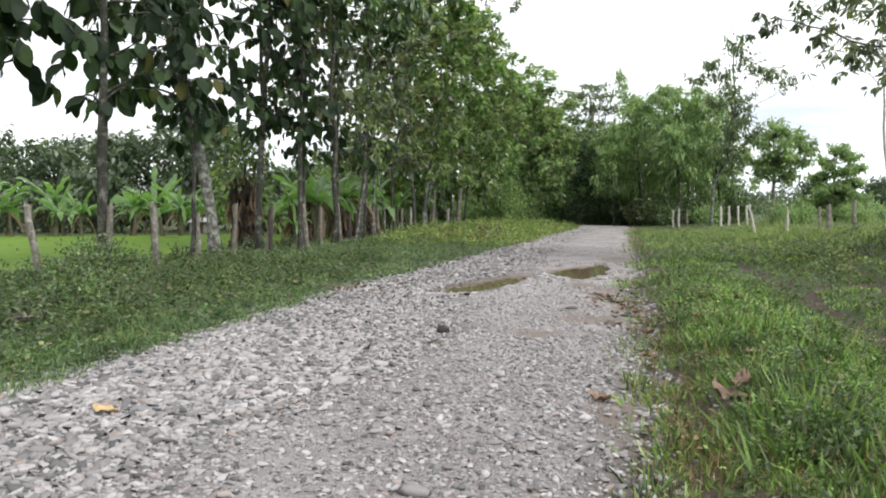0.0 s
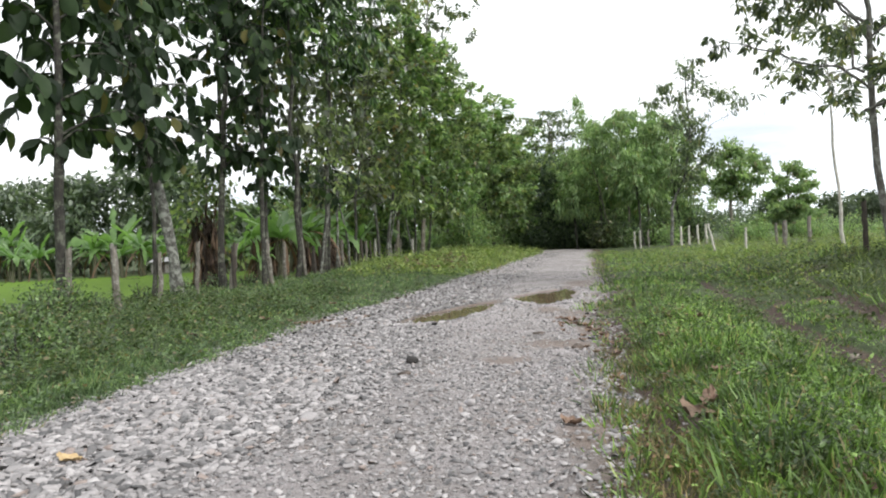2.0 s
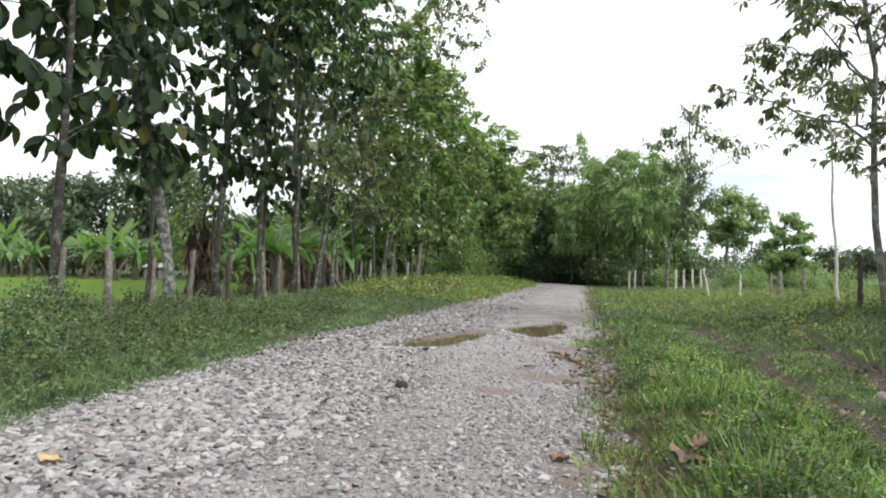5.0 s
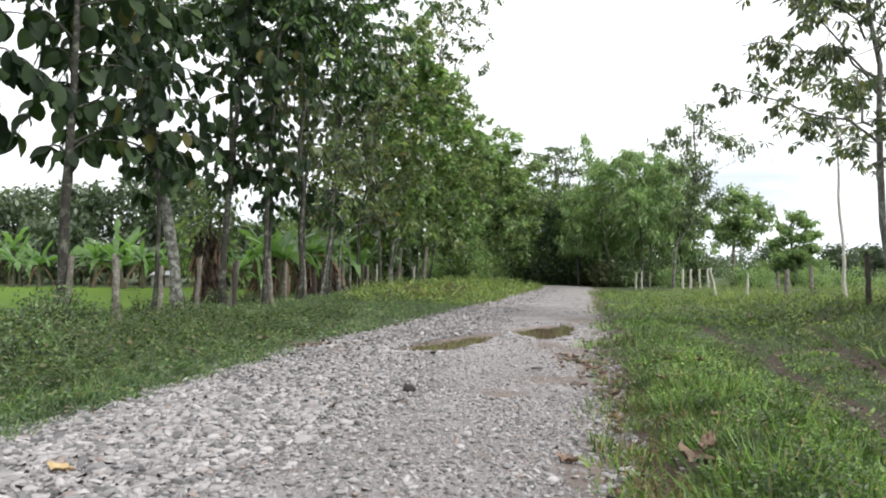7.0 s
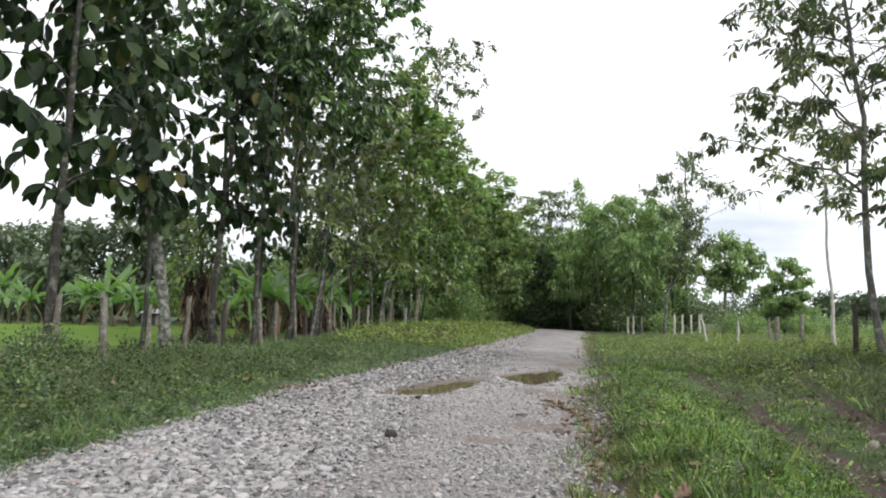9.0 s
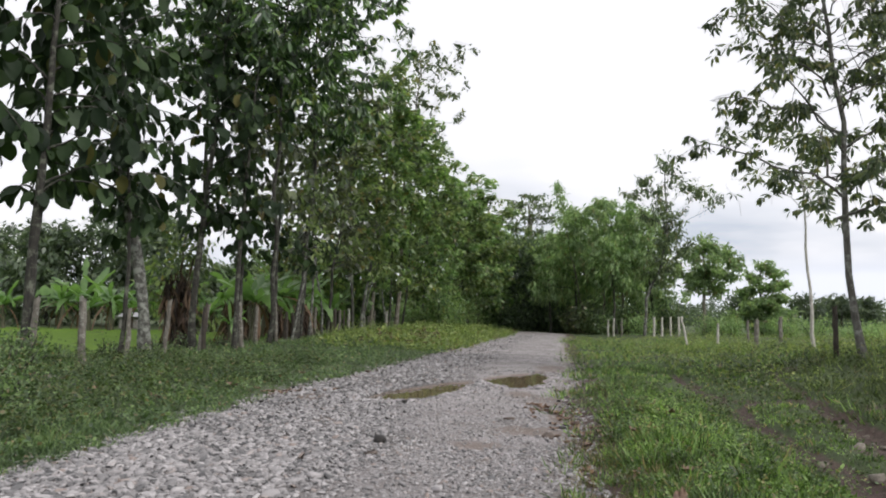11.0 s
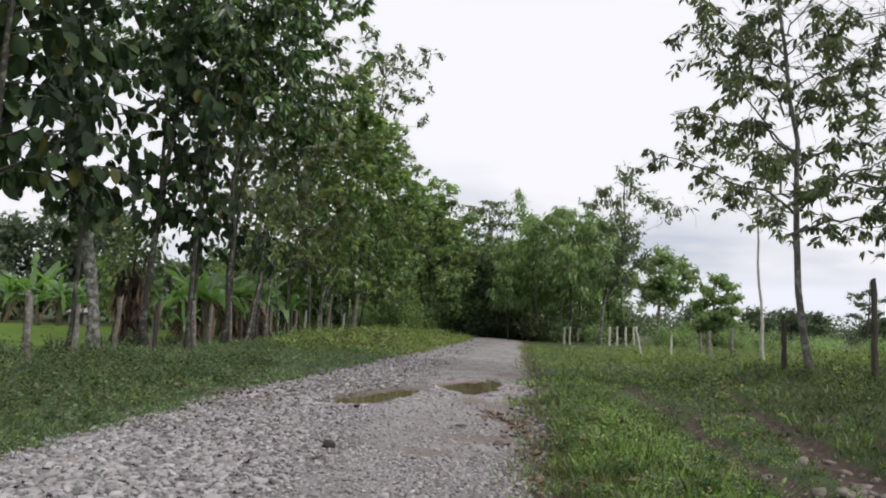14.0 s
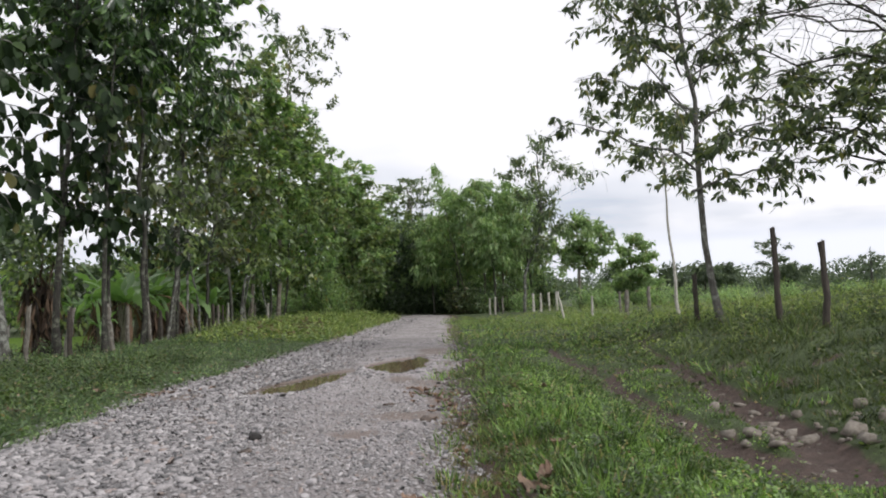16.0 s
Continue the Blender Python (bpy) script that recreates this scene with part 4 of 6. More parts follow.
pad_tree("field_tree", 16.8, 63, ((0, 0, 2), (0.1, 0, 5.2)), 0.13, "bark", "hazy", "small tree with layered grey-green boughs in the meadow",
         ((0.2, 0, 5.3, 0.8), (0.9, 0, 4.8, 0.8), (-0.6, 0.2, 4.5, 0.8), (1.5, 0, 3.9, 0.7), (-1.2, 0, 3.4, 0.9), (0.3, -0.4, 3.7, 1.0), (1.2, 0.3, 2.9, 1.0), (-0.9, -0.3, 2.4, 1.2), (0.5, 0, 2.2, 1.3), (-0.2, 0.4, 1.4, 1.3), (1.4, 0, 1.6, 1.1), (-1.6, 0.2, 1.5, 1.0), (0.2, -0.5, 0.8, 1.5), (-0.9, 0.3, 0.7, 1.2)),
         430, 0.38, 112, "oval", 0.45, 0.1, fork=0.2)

# the meadow's own trees
tree("meadow_tree", 6.85, 17.8, 11.5, 0.092, "oval", "airy", "bark_grey", "slender grey tree with an open crown of drooping leaves", 0.27, 2.75, 28, 10, 7800, 0.20,
     (-0.75, 0.4), 0.85, 0.24, (0.95, 1.02, 0.84, 0.55), 120, "", 0.45, clump=True, near=True, rosette=5)
tree("meadow_tree", 8.42, 25.9, 6.8, 0.06, "oval", "airy", "post_white", "thin pale sapling with a small sparse crown", 0.58, 2.4, 13, 6, 900, 0.27,
     (-0.3, 0.1), 0.7, 0.28, (0.7, 1.0, 0.8, 0.4), 121, "", 0.35, near=True, clump=True, rosette=6)
tree("meadow_tree", 10.4, 16.2, 5.2, 0.12, "oval", "airy", "bark", "open meadow tree with leafy lower boughs", 0.55, 3.1, 22, 10, 3400, 0.215,
     (-0.3, 0.2), 0.6, 0.24, (1.0, 0.9, 0.7, 0.4), 122, "", 0.10, one_side=(-0.4, 0), near=True, clump=True, rosette=7)
tree("dry_tree", 11.0, 15.6, 9.0, 0.12, "diamond", "airy", "bark", "nearly bare tree of tangled grey twigs", 0.5, 4.2, 40, 14, 220, 0.14,
     (-0.8, 0.2), 0.2, 0.32, (0.9, 1.0, 0.9, 0.6), 123, "", 0.25, one_side=(-0.45, 0), clump=True, near=True)

# dark orchard behind the left field
for i, (tx, ty, th, rc) in enumerate(((-23.5, 56, 4.4, 2.6), (-29.6, 55, 9.8, 3.6), (-35.5, 54, 7.9, 3.4), (-42.5, 56, 7.4, 4.0), (-25.5, 62, 4.6, 3.4), (-33, 63, 9, 4.4), (-50, 58, 8, 4.6), (-46, 66, 8.5, 4.6))):
    tree("orchard_tree", tx, ty, th * 0.86, 0.2, "diamond", "orchard", "bark", "dark broad orchard tree at the field's far edge", 0.06, rc, 22, 7, 4800, 0.48, (0, 0), 0.4, 0.3,
         (0.8, 1.0, 0.85, 0.4), 130 + i, "orchard trees", 0.3)


# ---------------------------------------------------------------- banana plants
def banana(x, y, height, seed, label="banana plant with broad arching bright green leaves", fresh=12, broad=0.066):
    rng = np.random.default_rng(seed)
    thing = new("banana_plant")
    thing.location = (x, y, float(land(x, y)))
    stem = bend((0, 0, -0.1), (rng.normal() * 0.1, rng.normal() * 0.1, height * 0.5), rng, 0, 6, 0.08)
    part("stem", tube(stem, np.linspace(0.13, 0.08, 6), 8, rng, 0.05), MAT["banana_stem"], thing, smooth=True)
    for i in range(fresh + 3):
        dead = i >= fresh
        az = i * 2.4 + rng.random()
        ln = height * (0.5 + 0.3 * rng.random())
        up = rng.uniform(-0.3, 0.1) if dead else rng.uniform(0.5, 1.6)
        k = 15
        t = np.linspace(0, 1, k)
        ox = ln * np.sin(np.minimum(t * 1.5, 1.5)) * rng.uniform(0.35, 0.95)
        oz = ln * (up * t - (0.6 + 0.55 * rng.random()) * t * t)
        mid = stem[-1] + np.stack([ox * math.cos(az), ox * math.sin(az), oz], -1)
        w = height * broad * np.sin(np.pi * np.clip(t * 0.93 + 0.05, 0, 1)) ** 0.6 * (0.3 if dead else rng.uniform(0.75, 1.25))
        lean = rng.normal(0, 0.5)
        side = np.array([-math.sin(az) * math.cos(lean), math.cos(az) * math.cos(lean), math.sin(lean)])
        rag = (1 + 0.12 * rng.standard_normal(k)) * np.where(rng.random(k) < 0.25, 0.5, 1.0)
        drop = np.array([0, 0, 1.0]) * (w * 0.35)[:, None]
        V = np.concatenate([mid + side * (w * rag)[:, None] - drop, mid, mid - side * (w * rag[::-1])[:, None] - drop])
        q = np.arange(k - 1)
        F = np.concatenate([np.stack([q, q + 1, q + k + 1, q + k], -1), np.stack([q + k, q + k + 1, q + 2 * k + 1, q + 2 * k], -1)])
        part("leaf", (V, F), MAT["dry_leaf" if dead else "banana"], thing, smooth=True)
    return tagged(thing, label, "banana plant", "banana plants")


rngb = random.Random(5)
for i in range(24):
    banana(-42 + 1.2 * i + rngb.uniform(-0.6, 0.6), 43.5 + rngb.uniform(-1.5, 3.0), rngb.uniform(2.4, 4.2) * (1.2 if i < 9 else 1.0), 300 + i)
for i, (bx, by, bh) in enumerate(((-13.2, 37, 3.6), (-15.5, 40, 3.8), (-12.8, 42, 3.4), (-14.0, 46, 3.6), (-12.4, 36.4, 3.4), (-12.2, 39.5, 3.4), (-11.7, 38.0, 3.0), (-11.6, 44.0, 2.8), (-12.8, 48.5, 3.2), (-16.5, 44, 3.4), (-18.5, 45, 3.2))):
    banana(bx, by, bh, 330 + i)


def dead_clump(x, y, height, seed):
    """A dead banana stool: leaning rotten stems under a thatch of hanging dry leaves."""
    rng = np.random.default_rng(seed)
    thing = new("dead_banana_clump")
    thing.location = (x, y, float(land(x, y)))
    hang = []
    for k in range(4):
        foot = (rng.normal(0, 0.2), rng.normal(0, 0.15), -0.1)
        line = bend(foot, (foot[0] * 2.0, foot[1] * 2.0, height * rng.uniform(0.75, 1.0)), rng, 0, 6, 0.1)
        part("stem", tube(line, np.linspace(0.13, 0.06, 6), 8, rng, 0.08), MAT["post_dark"], thing, smooth=True)
        n = 110
        i = rng.integers(1, 6, n)
        p = line[i] + rng.normal(0, 0.10, (n, 3))
        h = np.stack([rng.normal(0, 0.22, n), rng.normal(0, 0.22, n), -np.ones(n)], -1)
        h[:12, 2] = 1.1
        hang.append(scatter_leaves("lance", p, h, rng.uniform(0.35, 0.85, n), 0.6, 1.5, rng))
    tagged(part("thatch", join_arrays(hang), MAT["thatch"], thing), "hanging brown dry leaves", kind="stuff")
    return tagged(thing, "dead banana clump hung with brown dry leaves", "banana plant", "banana plants")


dead_clump(-12.2, 26.0, 2.5, 350)
for i, (bx, by, bh) in enumerate(((-11.7, 33.5, 1.4), (-11.4, 35.8, 1.3), (-11.5, 38.5, 1.4), (-12.2, 31.5, 1.2))):
    dead_clump(bx, by, bh, 360 + i)
for i, (bx, by, bh) in enumerate(((-11.5, 31.0, 3.3), (-11.6, 34.6, 3.9), (-12.4, 33.0, 3.6))):
    banana(bx, by, bh, 370 + i, fresh=9)
banana(-11.9, 30.0, 1.5, 352, "young banana plant low in the grass")


# ---------------------------------------------------------------- bushes
def bush(x, y, width, height, n, size, mat, seed, label, leaf="diamond", name="bush"):
    rng = np.random.default_rng(seed)
    thing = new(name)
    thing.location = (x, y, float(land(x, y)))
    stems, ends = [], []
    for i in range(14):
        az, r = rng.random() * 6.28, width * 0.5 * rng.random() ** 0.5
        e = np.array([math.cos(az) * r, math.sin(az) * r, height * (0.45 + 0.5 * rng.random()) * (1 - 0.5 * (r / (width * 0.5)) ** 2)])
        ln = bend((math.cos(az) * r * 0.3, math.sin(az) * r * 0.3, -0.05), e, rng, 0, 5, 0.15)
        stems.append(tube(ln, np.linspace(0.03, 0.008, 5), 4))
        ends.append(ln)
    part("stemwork", join_arrays(stems), MAT["bark"], thing)
    A = np.array(ends)
    pick = rng.integers(0, len(A), n)
    k = (0.15 + 0.85 * rng.random(n)) * 4
    i = np.minimum(k.astype(int), 3)
    pos = A[pick, i] + (A[pick, i + 1] - A[pick, i]) * (k - i)[:, None] + rng.standard_normal((n, 3)) * np.array([0.12, 0.12, 0.10]) * min(width, 3.5)
    pos[:, 2] = np.maximum(pos[:, 2], 0.02)
    part("foliage", scatter_leaves(leaf, pos, rng.standard_normal((n, 3)) + np.array([0, 0, 0.1]), size * (0.6 + 0.7 * rng.random(n)), rng=rng), MAT[mat], thing)
    return tagged(thing, label, "bush")


bs = random.Random(9)
for i in range(17):
    by = 54 + i * 1.4
    bush(float(road_left(by)) - 4.6 + max(0, (by - 56)) * 0.12 + bs.uniform(-0.6, 0.6), by, 3.4, 2.6 + bs.random() * 1.6, 1700, 0.2, bs.choice(["broad", "bamboo", "olive"]), 400 + i, "dense green roadside bush under the trees")
# dark leaf colour stands in for the shaded hollow behind the row
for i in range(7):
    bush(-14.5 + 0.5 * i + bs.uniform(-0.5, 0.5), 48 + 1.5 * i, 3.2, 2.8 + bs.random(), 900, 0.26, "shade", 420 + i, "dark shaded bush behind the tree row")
for i in range(7):
    bush(3.4 + 1.1 * i + bs.uniform(-0.4, 0.4), 64.5 + bs.uniform(-0.8, 1.6), 3.0, 2.2 + bs.random() * 1.4, 1100, 0.26, bs.choice(["far", "hazy", "far"]), 430 + i, "dense green bush beside the road's end")
# the middle bushes carry the bend's deep shade in their leaf colour
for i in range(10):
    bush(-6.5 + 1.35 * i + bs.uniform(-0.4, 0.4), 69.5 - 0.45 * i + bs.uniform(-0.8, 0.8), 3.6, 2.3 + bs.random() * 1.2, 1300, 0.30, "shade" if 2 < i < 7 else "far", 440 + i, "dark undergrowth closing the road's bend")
for i in range(9):
    bush(-20 + i * 4.2, 100 + bs.uniform(-2, 2), 5.0, 5.5, 1800, 0.45, "far", 455 + i, "dark undergrowth behind the road's bend")
for i in range(22):
    bush(8 + 1.7 * i + bs.uniform(-1, 1), 58 + bs.uniform(-4, 12), 2.8, (1.8 if i < 7 else 0.9) + 0.6 * bs.random(), 1100, 0.17, bs.choice(["bamboo", "olive", "bamboo"]), 470 + i, "light green shrub in the rough meadow")
for i in range(8):
    bush(2.9 + 0.95 * i + bs.uniform(-0.3, 0.3), 61.3 + bs.uniform(-0.5, 0.8), 2.6, 2.4 + bs.random() * 1.3, 800, 0.26, bs.choice(["greyish", "far", "umber"]), 1600 + i, "dim brownish undergrowth below the thicket")
bush(-10.6, 15.2, 1.5, 1.0, 1500, 0.085, "verge", 490, "tall dark weed bush at the fence")
for i, (bx, by, bw, bh) in enumerate(((-6.3, 8.4, 1.1, 0.6), (-7.2, 9.9, 1.3, 0.7), (-8.8, 11.6, 1.5, 0.9), (-9.6, 13.4, 1.3, 0.9), (-6.9, 7.6, 0.9, 0.5))):
    bush(bx, by, bw, bh * 0.8, 900, 0.075, "verge", 640 + i, "dark leafy weed bush on the verge")
for i in range(5):
    bush(-11.3 + bs.uniform(-0.4, 0.4), 18 + i * 2.3, 0.9, 0.6, 260, 0.09, "verge", 495 + i, "low weeds round the fence foot")


# ---------------------------------------------------------------- fences
def post(x, y, height, r, mat, lean=(0, 0), seed=0, label="", group="", split=False):
    rng = np.random.default_rng(seed)
    line = bend((0, 0, -0.25), (lean[0], lean[1], height), rng, 0, 8, 0.06)
    rad = r * (1 + 0.07 * rng.standard_normal(8)) * np.linspace(1.05, 0.88, 8)
    V, F = tube(line, rad, 9, rng, 0.13)
    ring = V.reshape(8, 9, 3)
    ring[:] = line[:, None, :] + (ring - line[:, None, :]) * np.array([1.0, 0.7, 1.0])
    # the head is broken off unevenly
    ring[-1, :, 2] += rng.normal(0, 0.35 if split else 0.18, 9) * r * 2
    ring[-1, :4, 2] -= 0.9 * r if split else 0.3 * r
    me = fast_mesh("fence_post", V, F, MAT[mat], False)
    ob = new("fence_post", me)
    ob.location = (x, y, float(land(x, y)))
    return tagged(ob, label, "fence post", group)


LF = "left fence posts"
grey = "weathered grey split wooden fence post"
for i, (px, py, ph, pr, pm, ln) in enumerate(((-10.95, 13.9, 1.5, 0.085, "post", (-0.20, 0)), (-10.95, 16.1, 1.5, 0.08, "post", (0.12, 0)), (-10.33, 17.2, 1.55, 0.095, "post", (-0.08, 0)),
                                             (-10.5, 19.4, 1.3, 0.07, "post", (0.03, 0)), (-10.4, 21.3, 1.5, 0.065, "post", (0.10, 0)), (-10.7, 24.3, 1.5, 0.09, "post", (0.25, 0)), (-10.3, 23.7, 1.45, 0.08, "post_dark", (0.02, 0)),
                                             (-9.85, 25.7, 1.5, 0.09, "post", (-0.14, 0)), (-10.6, 29.1, 1.45, 0.07, "post", (0, 0)), (-9.8, 29.2, 1.5, 0.06, "post", (-0.12, 0)))):
    post(px, py, ph, pr, pm, ln, 500 + i, "dark rotting wooden fence post" if pm == "post_dark" else ("bleached pale wooden fence post" if pm == "post_white" else grey), LF, i % 2 == 0)
for i, (px, py, ph, pr, pm, ln) in enumerate(((-9.9, 30.6, 1.15, 0.07, "post_dark", (0, 0)), (-10.3, 33.0, 1.3, 0.08, "post_dark", (0.1, 0)), (-10.5, 36.5, 1.5, 0.08, "post", (0.05, 0)),
                                             (-10.5, 39.0, 1.5, 0.08, "post", (0, 0)), (-10.5, 41.2, 1.4, 0.08, "post", (0.05, 0)), (-10.5, 43.7, 1.5, 0.07, "post_white", (-0.05, 0)),
                                             (-10.4, 46.5, 1.4, 0.07, "post_white", (0, 0)), (-10.2, 49.0, 1.4, 0.07, "post", (0, 0)), (-10.0, 52.0, 1.4, 0.07, "post_white", (0, 0)))):
    post(px, py, ph, pr, pm, ln, 510 + i, "dark rotting wooden fence post" if pm == "post_dark" else ("bleached pale wooden fence post" if pm == "post_white" else grey), LF, i % 2 == 0)
ps = random.Random(61)
for i in range(8):
    py = 31.5 + 2.5 * i + ps.uniform(-0.6, 0.6)
    pm = ps.choice(["post", "post_dark", "post_dark", "post"])
    post(-10.5 + ps.uniform(-0.25, 0.35), py, ps.uniform(1.0, 1.6), ps.uniform(0.05, 0.08), pm, (ps.uniform(-0.15, 0.15), 0), 620 + i, "dark rotting wooden fence post" if pm == "post_dark" else grey, LF, i % 2 == 0)
for i, (sx, sy, sh) in enumerate(((-9.9, 31.0, 6.5), (-10.1, 36.6, 6.5), (-9.6, 43.2, 6.5), (-9.0, 47.2, 7.0))):
    tree("roadside_sapling", sx, sy, sh, 0.06, "diamond", "olive", "bark_lichen", "thin grey-stemmed roadside sapling among the tree row", 0.55, 1.3, 8, 4, 320, 0.26, (0.9 * (-1) ** i, 0.1), 0.5, 0.3, (0.8, 1.0, 0.9, 0.6), 630 + i, ROW, 0.4)
RF = "meadow fence posts"
for i, (px, py, ph, pr, pm, ln) in enumerate(((7.12, 15.66, 1.95, 0.06, "post_dark", (-0.03, 0)), (7.19, 13.92, 1.5, 0.07, "post_dark", (-0.02, 0)), (6.7, 19.2, 1.15, 0.065, "post_dark", (-0.03, 0)))):
    post(px, py, ph, pr, pm, ln, 540 + i, "tall dark wooden fence post in the meadow" if ph > 1.5 else "short dark wooden fence post in the meadow", RF)
for i, (px, py, ph, pr, pm, ln) in enumerate(((4.63, 55.3, 1.15, 0.07, "post_white", (0, 0)), (5.0, 55.3, 1.2, 0.07, "post_white", (0, 0)), (5.5, 54.8, 1.15, 0.06, "post", (0, 0)),
                                             (7.33, 52.8, 1.25, 0.075, "post_white", (0, 0)), (7.93, 53.4, 1.25, 0.075, "post_white", (0, 0)), (8.76, 55.2, 1.25, 0.075, "post_white", (-0.03, 0)),
                                             (9.61, 56.8, 1.3, 0.08, "post_white", (-0.06, 0)), (6.41, 35.85, 1.25, 0.055, "post_white", (-0.28, 0)), (7.72, 36.25, 0.95, 0.055, "post_white", (0.04, 0)),
                                             (10.2, 41.0, 1.1, 0.07, "post", (0, 0)), (7.55, 29.2, 1.05, 0.085, "post", (0, 0)), (9.6, 33.5, 1.2, 0.08, "post", (0, 0)), (15.1, 64.0, 1.3, 0.08, "post_white", (0, 0)))):
    post(px, py, ph, pr, pm, ln, 560 + i, "bleached pale wooden fence post" if pm == "post_white" else grey, RF)

# small hut among the bananas
hut = new("hut")
hut.location = (-26.8, 50.5, float(land(-26.8, 50.5)))
hut.scale = (0.28, 0.4, 0.36)
bm = bmesh.new()
bmesh.ops.create_cube(bm, size=1, matrix=Matrix.Translation((0, 0, 1.1)) @ Matrix.Diagonal((5, 3.4, 2.2, 1)))
bmesh.ops.bevel(bm, geom=bm.edges[:], offset=0.04, segments=1)
part("wall", bm, MAT["hut_wall"], hut)
for sgn in (-1, 1):
    bm = bmesh.new()
    bmesh.ops.create_cube(bm, size=1, matrix=Matrix.Translation((0, sgn * 1.0, 2.55)) @ Matrix.Rotation(sgn * radians(-20), 4, "X") @ Matrix.Diagonal((5.6, 2.3, 0.05, 1)))
    part("roof", bm, MAT["hut_roof"], hut)
bm = bmesh.new()
bmesh.ops.create_cube(bm, size=1, matrix=Matrix.Translation((0.6, -1.72, 0.95)) @ Matrix.Diagonal((0.9, 0.06, 1.9, 1)))
part("door", bm, MAT["post_dark"], hut)
tagged(hut, "small whitewashed hut with a grey sheet roof", "hut")


# ---------------------------------------------------------------- grass and weeds
def sprinkle(rng, n, x0, x1, y0, y1):
    return rng.uniform(x0, x1, n), rng.uniform(y0, y1, n)


def top_of(x, y):
    """Height of the surface: the road's gravel or the ground beside it."""
    u = (x - road_left(y)) / (road_right(y) - road_left(y))
    return np.where((u > 0) & (u < 1), np.maximum(land(x, y), road_height(x, y, np.clip(u, 0, 1))), land(x, y))


def rooted(rng, x, y, patchy):
    """Which roots stand outside road and ruts, thinned unevenly."""
    keep = (x > road_right(y) - 0.30 + 0.95 * rng.random(len(x)) ** 1.6 + 0.12 * wavy(x * 5, y * 4, 15)) | (x < road_left(y) + 0.48 - 0.95 * rng.random(len(x)) ** 1.7 - 0.14 * wavy(x * 5, y * 4, 16))
    keep &= rng.random(len(x)) > rut_mask(x, y) * 1.35
    keep &= ((x - 0.77) ** 2 + (y - 5.0) ** 2 > 0.065)
    return keep & ((wavy(x * 2.1, y * 2.1, 6) + 0.6 * wavy(x * 6, y * 6, 8) > patchy * (2.0 * rng.random(len(x)) - 1.2)) | (rng.random(len(x)) < 0.28))


def grass_patch(name, label, mat, rng, area, tufts, blades, height, width, fan=0.05, patchy=0.6):
    """Tufts of blades that fan out from their roots."""
    x, y = sprinkle(rng, int(tufts * 0.77), *area)
    keep = rooted(rng, x, y, patchy)
    x, y = np.repeat(x[keep], blades), np.repeat(y[keep], blades)
    n = len(x)
    big = np.repeat(rng.random(keep.sum()) ** 1.5, blades)
    dx, dy = rng.normal(0, fan, n), rng.normal(0, fan, n)
    x, y = x + dx, y + dy
    h = 0.015 + height * (0.3 + 1.3 * big) * (0.5 + 0.7 * rng.random(n)) * np.maximum(0.85 + 0.45 * wavy(x * 0.9, y * 0.9, 12) + 0.45 * wavy(x * 3.1, y * 3.1, 17), 0.4)
    h = h * (1 - 0.6 * smooth_step(1.9, 2.4, x) * (1 - smooth_step(3.6, 4.4, x)) * (1 - smooth_step(15, 20, y)))
    az = np.arctan2(dy, dx) + rng.normal(0, 0.6, n)
    ln = 0.15 + rng.random(n) * 1.5
    head = np.stack([np.cos(az) * ln, np.sin(az) * ln, np.ones(n)], -1)
    data = scatter_leaves("blade" if area[2] < 9 else "spike", np.stack([x, y, top_of(x, y) - 0.01], -1), head, h, width / h * (0.7 + 0.6 * rng.random(n)), 1.5, rng)
    return tagged(new(name, fast_mesh(name, *data, MAT[mat])), label, "grass", kind="stuff")


def weed_patch(name, label, mat, rng, area, plants, leaves, height, size, fan=0.07, patchy=0.6, shape="diamond"):
    """Small leafy plants: leaves in whorls up a short stem."""
    x, y = sprinkle(rng, int(plants * 0.8), *area)
    keep = rooted(rng, x, y, patchy)
    x, y = np.repeat(x[keep], leaves), np.repeat(y[keep], leaves)
    n = len(x)
    big = np.repeat(0.4 + 0.9 * rng.random(keep.sum()) ** 1.6, leaves)
    up = rng.random(n)
    az = rng.random(n) * 6.283
    r = fan * big * (0.2 + rng.random(n)) * (1.1 - 0.6 * up)
    pos = np.stack([x + np.cos(az) * r, y + np.sin(az) * r, top_of(x, y) + height * big * up * (0.9 + 0.4 * wavy(x * 0.9, y * 0.9, 12) + 0.4 * wavy(x * 3.1, y * 3.1, 17))], -1)
    head = np.stack([np.cos(az), np.sin(az), rng.normal(0.25, 0.5, n)], -1)
    data = scatter_leaves(shape, pos, head, size * (0.55 + 0.8 * rng.random(n)) * (0.7 + 0.4 * big), 1.5, 0.35, rng)
    return tagged(new(name, fast_mesh(name, *data, MAT[mat])), label, "weeds", kind="stuff")


R = np.random.default_rng(77)
lush = "lush bright green grass beside the road"
grass_patch("grass", lush, "grass", R, (0.1, 3.2, 1.2, 8), 2400, 15, 0.105, 0.015, 0.06, 0.9)
grass_patch("grass", "broad tufts of fresh green grass", "grass", R, (0.7, 2.9, 1.3, 11), 400, 40, 0.13, 0.017, 0.09, 1.6)
grass_patch("grass", "tall lush tufts of broad-bladed grass", "grass", R, (0.8, 2.45, 2.2, 8.8), 900, 34, 0.15, 0.017, 0.085, 1.3)
grass_patch("grass", "short olive-brown grass at the gravel's edge", "dry_grass", R, (0.25, 1.1, 2.6, 8.5), 1900, 18, 0.09, 0.006, 0.06, 0.8)
